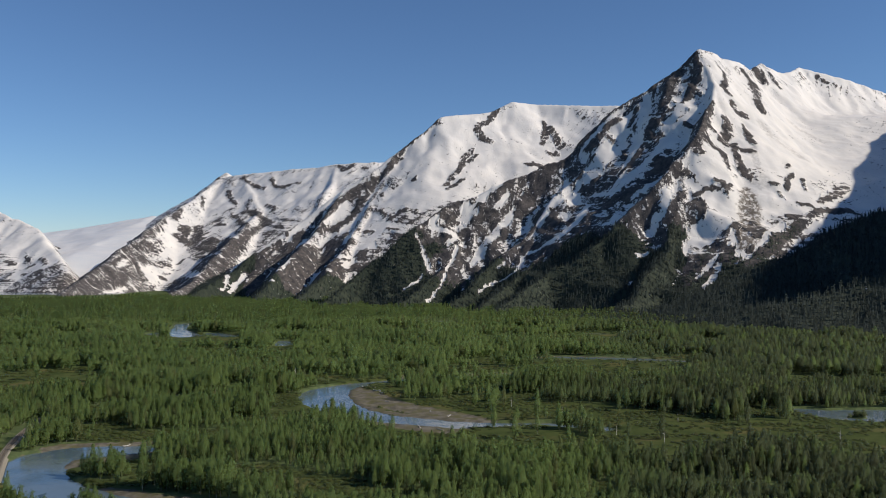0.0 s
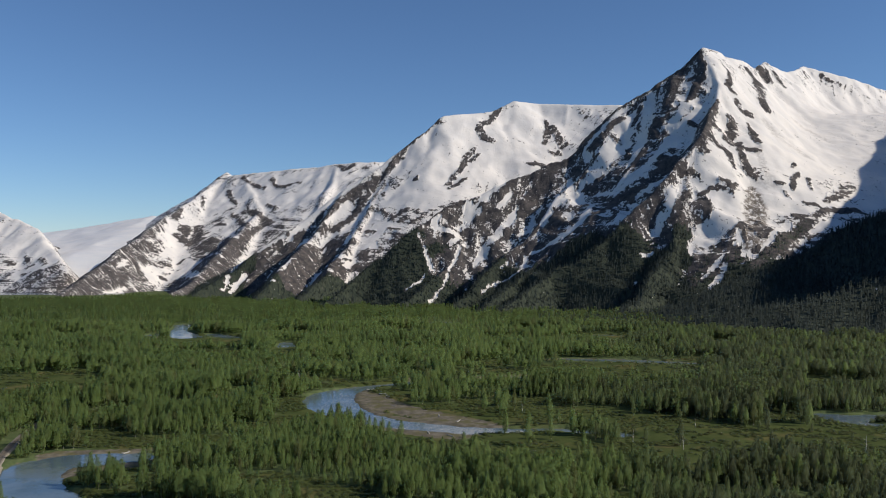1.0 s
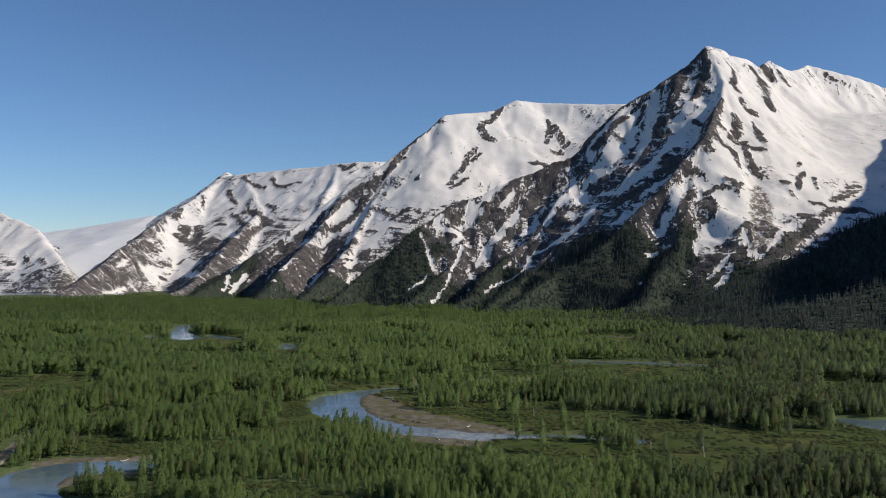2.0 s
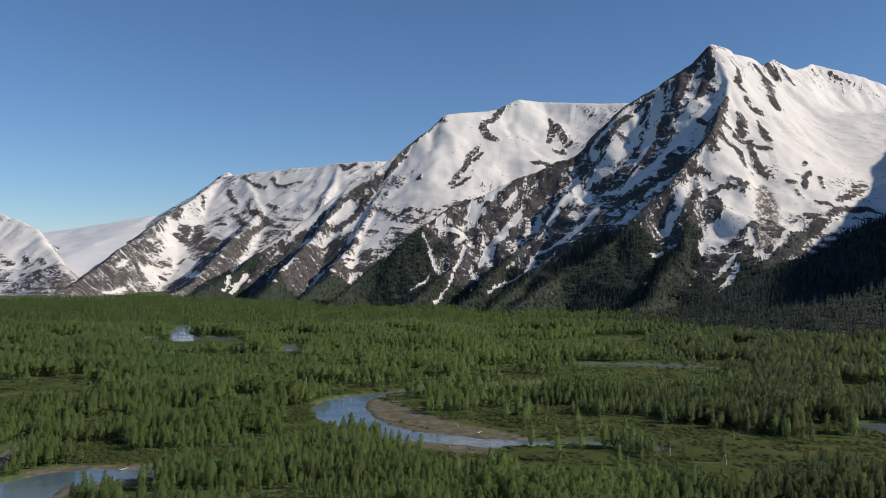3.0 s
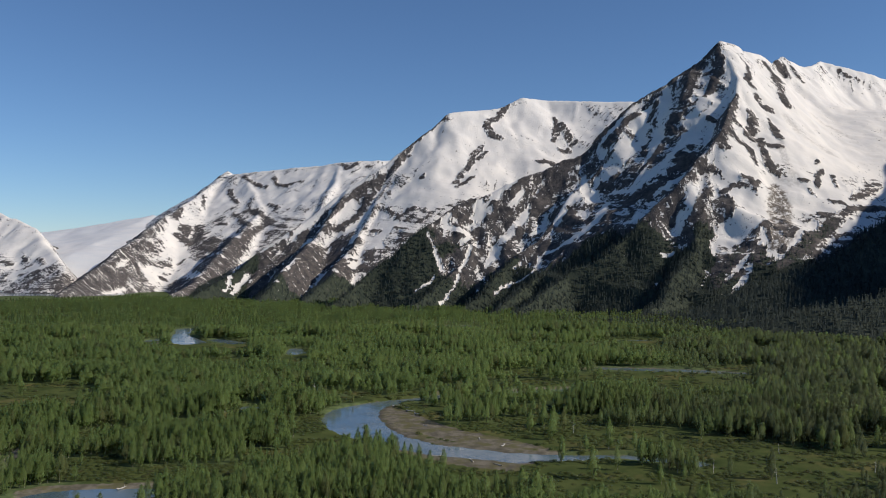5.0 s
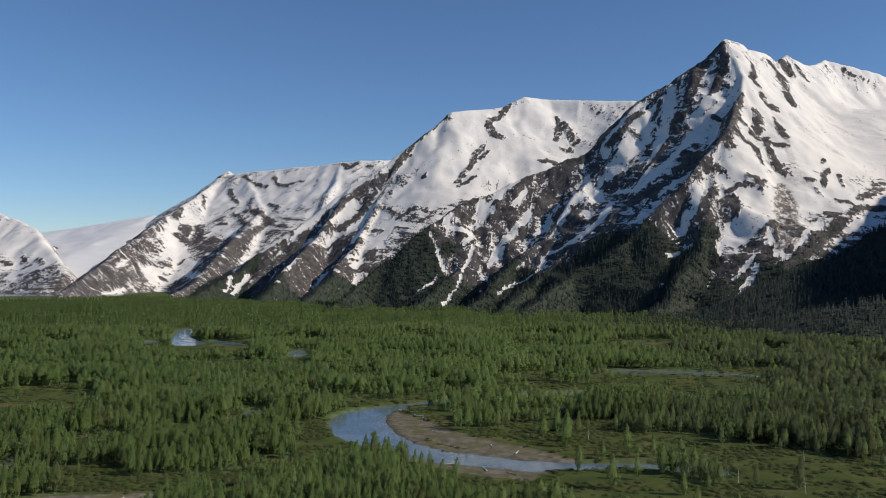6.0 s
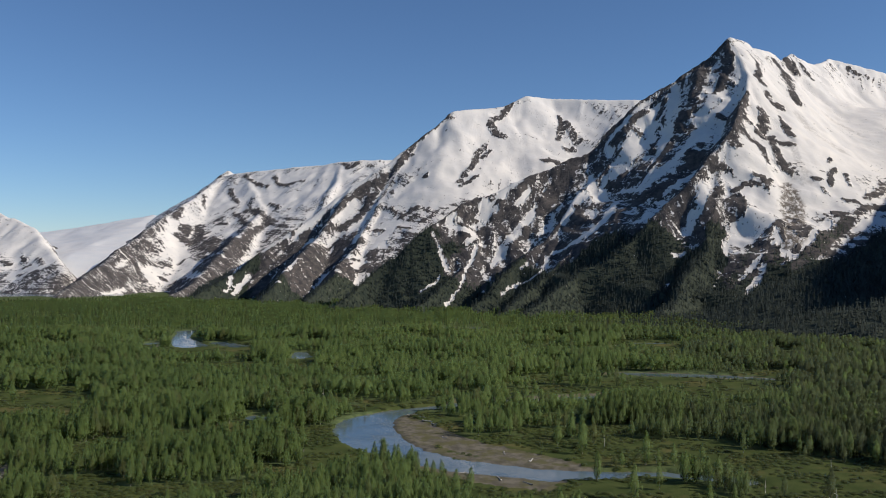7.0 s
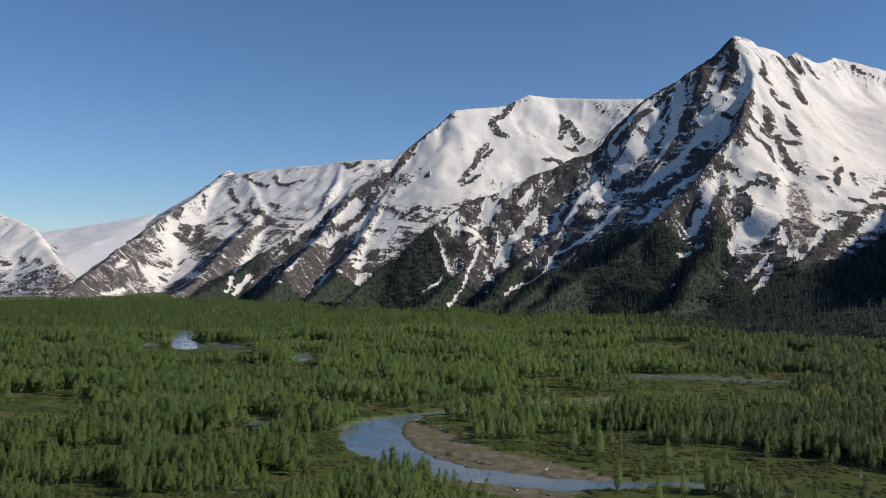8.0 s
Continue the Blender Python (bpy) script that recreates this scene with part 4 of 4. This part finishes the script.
def thicket(y0, y1, cell):
    """Low shrubs where the woods leave gaps: x, y, z, height, width."""
    p = scatter(y0, y1, cell)
    x, y = p[:, 0], p[:, 1]
    gap = fbm(x / 85, y / 50, 3, 91) + 0.2 * gnoise(x / 15, y / 12, 92)
    o = openness(x, y)
    lush = smooth(0.04, 0.12, gap) * (1 - o) + o * smooth(-0.2, 0.1, fbm(x / 25, y / 18, 3, 99)) * 0.9
    w = water_distance(x, y)
    ok = (w > 1.5) & (joined(w, bar_distance(x, y)) > 0.6) & (edge_distance(x, y, RAIL) > 0.4) & (hill_height(x, y) < valley_drop(y) + 2)
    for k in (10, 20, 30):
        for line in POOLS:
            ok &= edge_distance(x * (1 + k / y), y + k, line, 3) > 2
    ok &= rng.uniform(0, 1, len(x)) < lush
    h = rng.uniform(0.4, 1.4, len(x)) * (1 + 0.5 * gnoise(x / 12, y / 12, 98))
    return np.stack([x, y, ground_height(x, y) - 0.2, h, np.maximum(h, 1.7) * rng.uniform(1.7, 2.7, len(x)) * (cell / 3.1) ** 0.7], -1)[ok]


SHAPES = {
    "one": [crown_shape(rnd, "leafy", 460, (7, 8), 0.07) for _ in range(6)],
    "near": [crown_shape(rnd, "leafy", 80, (4, 5), 0.115) for _ in range(6)],
    "mid": [crown_shape(rnd, "round" if k % 2 else "leafy", 30, (3, 5), 0.15) for k in range(6)],
    "far": [crown_shape(rnd, "round", 7, (2, 4), 0.25) for _ in range(4)],
    "shrub": [crown_shape(rnd, "shrub", 12, (3, 4), 0.18) for _ in range(4)],
    "spruce_far": [crown_shape(rnd, "spruce", 5, (2, 4), 0.22) for _ in range(3)],
}

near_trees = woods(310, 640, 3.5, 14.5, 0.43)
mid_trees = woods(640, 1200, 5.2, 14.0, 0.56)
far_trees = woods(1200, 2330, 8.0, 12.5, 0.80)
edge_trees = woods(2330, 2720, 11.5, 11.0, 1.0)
edge_trees = edge_trees[(edge_trees[:, 1] < 2460) | (edge_trees[:, 0] > -0.4 * edge_trees[:, 1])]
below = woods(20, 310, 8.0, 14.0, 0.6)

# single trees: those of the river bend and the grove before it
single = (near_trees[:, 0] > -130) & (near_trees[:, 0] < 80) & (near_trees[:, 1] > 350) & (near_trees[:, 1] < 545)
order = np.flatnonzero(single)
rng.shuffle(order)
order = order[:300]
single = np.zeros(len(near_trees), bool)
single[order] = True


def trunk_mesh(name, height, radius, sides=6, rings=4, bend=0.02):
    v = []
    for i in range(rings):
        h = height * i / (rings - 1)
        r = radius * (1 - 0.8 * i / (rings - 1)) * (1.35 if i == 0 else 1)
        ox, oy = bend * height * math.sin(2.1 * i), bend * height * math.cos(1.7 * i)
        v += [(ox + r * math.cos(2 * math.pi * s / sides), oy + r * math.sin(2 * math.pi * s / sides), h) for s in range(sides)]
    f = [(i * sides + s, i * sides + (s + 1) % sides, (i + 1) * sides + (s + 1) % sides, (i + 1) * sides + s) for i in range(rings - 1) for s in range(sides)]
    return mesh_from(name, v, f, BARK, True)


def limb(name, a, b, r0, r1, material, sides=5):
    a, b = Vector(a), Vector(b)
    d = (b - a).normalized()
    u = d.orthogonal().normalized()
    w = d.cross(u)
    v, f = [], []
    for i, (t, r) in enumerate(((0, r0), (0.35, r0 * 0.8 + r1 * 0.2), (0.7, r0 * 0.4 + r1 * 0.6), (1, r1))):
        c = a.lerp(b, t) + u * (0.03 * (b - a).length * math.sin(3 * t + a.x))
        v += [tuple(c + (u * math.cos(2 * math.pi * s / sides) + w * math.sin(2 * math.pi * s / sides)) * r) for s in range(sides)]
    for i in range(3):
        f += [(i * sides + s, i * sides + (s + 1) % sides, (i + 1) * sides + (s + 1) % sides, (i + 1) * sides + s) for s in range(sides)]
    return mesh_from(name, v, f, material, True)


patterns = []
for v, f, n in SHAPES["one"]:
    root = new("cottonwood_tree")
    part("trunk", trunk_mesh("trunk", 0.8, 0.016), root)
    for q in range(4):
        part("branch", limb("branch", (0, 0, 0.22 + 0.13 * q), (0.13 * math.cos(2.4 * q), 0.13 * math.sin(2.4 * q), 0.34 + 0.14 * q), 0.006, 0.002, BARK), root)
    part("crown", mesh_from("crown", v * (0.36, 0.36, 1), f, LEAF_ONE, True, (), n), root)
    tagged(root, "green leafy cottonwood tree with a narrow crown", "tree", "trees of the river bend")
    patterns.append(root)
for n, i in enumerate(order):
    x, y, z, h, w = near_trees[i]
    m = Matrix.LocRotScale((x, y, z), Euler((rnd.gauss(0, 0.03), rnd.gauss(0, 0.03), rnd.uniform(0, 6.28))), None)
    if n < len(patterns):
        patterns[n].scale = (h, h, h)
        t = patterns[n]
        t.matrix_basis = m @ Matrix.Diagonal((h, h, h, 1))
    else:
        t = copy_thing(patterns[n % len(patterns)], m)
        t.scale = (h, h, h)

forest("woodland", "dense green cottonwood woodland of the near valley floor", near_trees[~single], SHAPES["near"], LEAF_MANY, rng)
forest("woodland", "dense green woodland further up the valley", mid_trees, SHAPES["mid"], LEAF_MANY, rng)
forest("woodland", "far green woodland towards the mountains", np.concatenate([far_trees, edge_trees]), SHAPES["far"], LEAF_MANY, rng)
forest("woodland", "green woodland under the flight path", below, SHAPES["far"], LEAF_MANY, rng)
# pale stems that show at the edges of the groves
stem = np.array([(0.011 * math.cos(a), 0.011 * math.sin(a), z) for z in (0.0, 0.45) for a in (0, 2.1, 4.2)])
stem_faces = np.array([(i, (i + 1) % 3, (i + 1) % 3 + 3) for i in range(3)] + [(i, (i + 1) % 3 + 3, i + 3) for i in range(3)])
stems = near_trees[~single].copy()
stems[:, 4] = stems[:, 3]
forest("tree_stems", "pale grey stems of the near woodland trees", stems, [(stem, stem_faces, stem * (90, 90, 0) + (0, 0, 0.01))], BARK, rng)
forest("shrubs", "low green alder and willow shrubs on open ground", np.concatenate([np.array([(258 + 3 * rnd.gauss(0, 1), 526 + 1.5 * rnd.gauss(0, 1), -0.6, rnd.uniform(2, 4.5), rnd.uniform(3, 5)) for _ in range(14)]), thicket(330, 640, 3.1), thicket(640, 1100, 6.0)]), SHAPES["shrub"], SHRUB_MANY, rng, 0.45)

# conifers of the mountain slopes
for key, cell, name in (("main", 5.2, "dark spruce forest on the lower mountain slopes"), ("foot", 6.0, "dark spruce forest covering the foothill"), ("mid", 8.0, "dark spruce forest along the foot of the broad mountain")):
    fx, fy, Z, cover, wood = FIELDS[key]
    X, Y = np.meshgrid(np.arange(fx[0], fx[-1], cell), np.arange(fy[0], fy[-1], cell))
    x, y = (X + rng.uniform(-0.9, 0.9, X.shape) * cell).ravel(), (Y + rng.uniform(-0.9, 0.9, X.shape) * cell).ravel()
    i = np.clip(((x - fx[0]) / (fx[1] - fx[0])).round().astype(int), 0, len(fx) - 1)
    j = np.clip(((y - fy[0]) / (fy[1] - fy[0])).round().astype(int), 0, len(fy) - 1)
    z = Z[j, i]
    ok = (z > valley_drop(y) - 1) & (z > hill_height(x, y) - 3) & (wood[j, i] > rng.uniform(0.25, 0.8, len(x))) & (cover[j, i] < 0.35 + rng.uniform(-0.2, 0.1, len(x))) & (np.abs(x) < 0.6 * y)
    h = rng.uniform(6.5, 13, len(x))
    forest("spruce_forest", name, np.stack([x, y, z - 1.0, h, h * rng.uniform(0.42, 0.62, len(x))], -1)[ok], SHAPES["spruce_far"], PINE_MANY, rng, 0.0)


# ---- railway ----
def strip_mesh(name, line, profile, material, n=8):
    """A band with the given cross-section (offset, height) along a line of the plan."""
    c = spline(line, n)[:, :2]
    d = np.gradient(c, axis=0)
    d /= np.linalg.norm(d, axis=1)[:, None]
    side = np.stack([d[:, 1], -d[:, 0]], -1)
    v = [(*(c[i] + side[i] * o), h) for i in range(len(c)) for o, h in profile]
    k = len(profile)
    f = [(i * k + j, i * k + j + 1, (i + 1) * k + j + 1, (i + 1) * k + j) for i in range(len(c) - 1) for j in range(k - 1)]
    return mesh_from(name, v, f, material)


BALLAST = plain_material("crushed_stone_ballast", (0.17, 0.15, 0.115), (0.33, 0.29, 0.225), 0.4)
STEEL = plain_material("worn_rail_steel", (0.18, 0.13, 0.10), (0.42, 0.39, 0.37), 0.6, 0.45, 0.8)
TIMBER = plain_material("creosoted_timber", (0.10, 0.085, 0.065), (0.20, 0.17, 0.135), 0.5)


def track_bed(line, label):
    root = new("railway_track")
    part("ballast_bed", strip_mesh("ballast_bed", line, [(-3.4, -0.3), (-1.9, 0.75), (1.9, 0.75), (3.4, -0.3)], BALLAST), root)
    for o in (-0.72, 0.72):
        part("rail", strip_mesh("rail", line, [(o - 0.06, 0.78), (o - 0.035, 1.0), (o + 0.035, 1.0), (o + 0.06, 0.78)], STEEL), root, "worn steel rail")
    return tagged(root, label, "railway")


railway = track_bed(RAIL, "single railway track on pale stone ballast through the trees")
track_bed(RAIL_FAR, "far bend of a railway track beside a pond")
sleeper = bmesh.new()
bmesh.ops.create_cube(sleeper, size=1, matrix=Matrix.Diagonal((2.6, 0.24, 0.16, 1)))
sleeper_mesh = bpy.data.meshes.new("sleeper")
sleeper.to_mesh(sleeper_mesh)
sleeper.free()
sleeper_mesh.materials.append(TIMBER)
track = spline(RAIL, 200)[:, :2]
run = np.concatenate([[0], np.cumsum(np.linalg.norm(np.diff(track, axis=0), axis=1))])
for q in np.arange(48, 48 + 0.65 * 240, 0.65):
    x, y = np.interp(q, run, track[:, 0]), np.interp(q, run, track[:, 1])
    x2, y2 = np.interp(q + 1, run, track[:, 0]), np.interp(q + 1, run, track[:, 1])
    ob = part("sleeper", sleeper_mesh, railway)
    ob.matrix_basis = pose(x, y, 0.74, 0, 0, math.degrees(math.atan2(y2 - y, x2 - x)) - 90)


# ---- dead trees and driftwood ----
def dead_tree(h):
    root = new("dead_tree")
    part("trunk", limb("trunk", (0, 0, 0), (0.02 * h, 0, h), 0.028 * h, 0.006 * h, DEAD), root)
    for k in range(6):
        z, a = h * rnd.uniform(0.35, 0.9), rnd.uniform(0, 6.28)
        l = h * rnd.uniform(0.08, 0.17)
        part("branch", limb("branch", (0.01 * h, 0, z), (l * math.cos(a), l * math.sin(a), z + l * 0.6), 0.009 * h, 0.003 * h, DEAD), root)
    return tagged(root, "bare bleached trunk of a dead tree", "dead tree", "dead trees of the valley")


snag = dead_tree(11.0)
for n, (x, y) in enumerate(((-204, 642), (118, 452), (152, 428), (96, 470), (63, 520), (75, 532), (140, 505), (-188, 655), (170, 470), (45, 555), (-120, 690), (208, 445))):
    q = rnd.uniform(0.45, 0.8)
    m = pose(x, y, float(ground_height(np.array([x * 1.0]), np.array([y * 1.0]))[0]) - 0.2, rnd.gauss(0, 3), rnd.gauss(0, 3), rnd.uniform(0, 360))
    t = snag if n == 0 else copy_thing(snag, m)
    t.matrix_basis = m @ Matrix.Diagonal((q, q, q, 1))


def driftwood(l):
    root = new("driftwood_log")
    part("trunk", limb("trunk", (-l / 2, 0, 0.2), (l / 2, 0, 0.3), 0.34, 0.16, DEAD, 7), root)
    part("branch", limb("branch", (l * 0.1, 0, 0.3), (l * 0.3, 0.9, 0.8), 0.12, 0.04, DEAD), root)
    part("root_stump", limb("root_stump", (-l / 2, -0.2, 0.2), (-l / 2 - 0.7, 0.4, 0.6), 0.4, 0.2, DEAD), root, "splayed roots")
    return tagged(root, "bleached driftwood log on the gravel bar", "driftwood", "driftwood on the bars")


log = driftwood(6.0)
for n, (x, y) in enumerate(((-48, 622), (-44, 612), (-52, 634), (-8, 542), (4, 528), (-30, 506), (-14, 494), (-2, 486), (-58, 640), (-140, 424), (-166, 448), (-38, 578))):
    m = pose(x, y, float(ground_height(np.array([x * 1.0]), np.array([y * 1.0]))[0]) - 0.05, 0, 0, rnd.uniform(0, 360))
    q = rnd.uniform(0.6, 1.1)
    t = log if n == 0 else copy_thing(log, m)
    t.matrix_basis = m @ Matrix.Diagonal((q, q, q, 1))
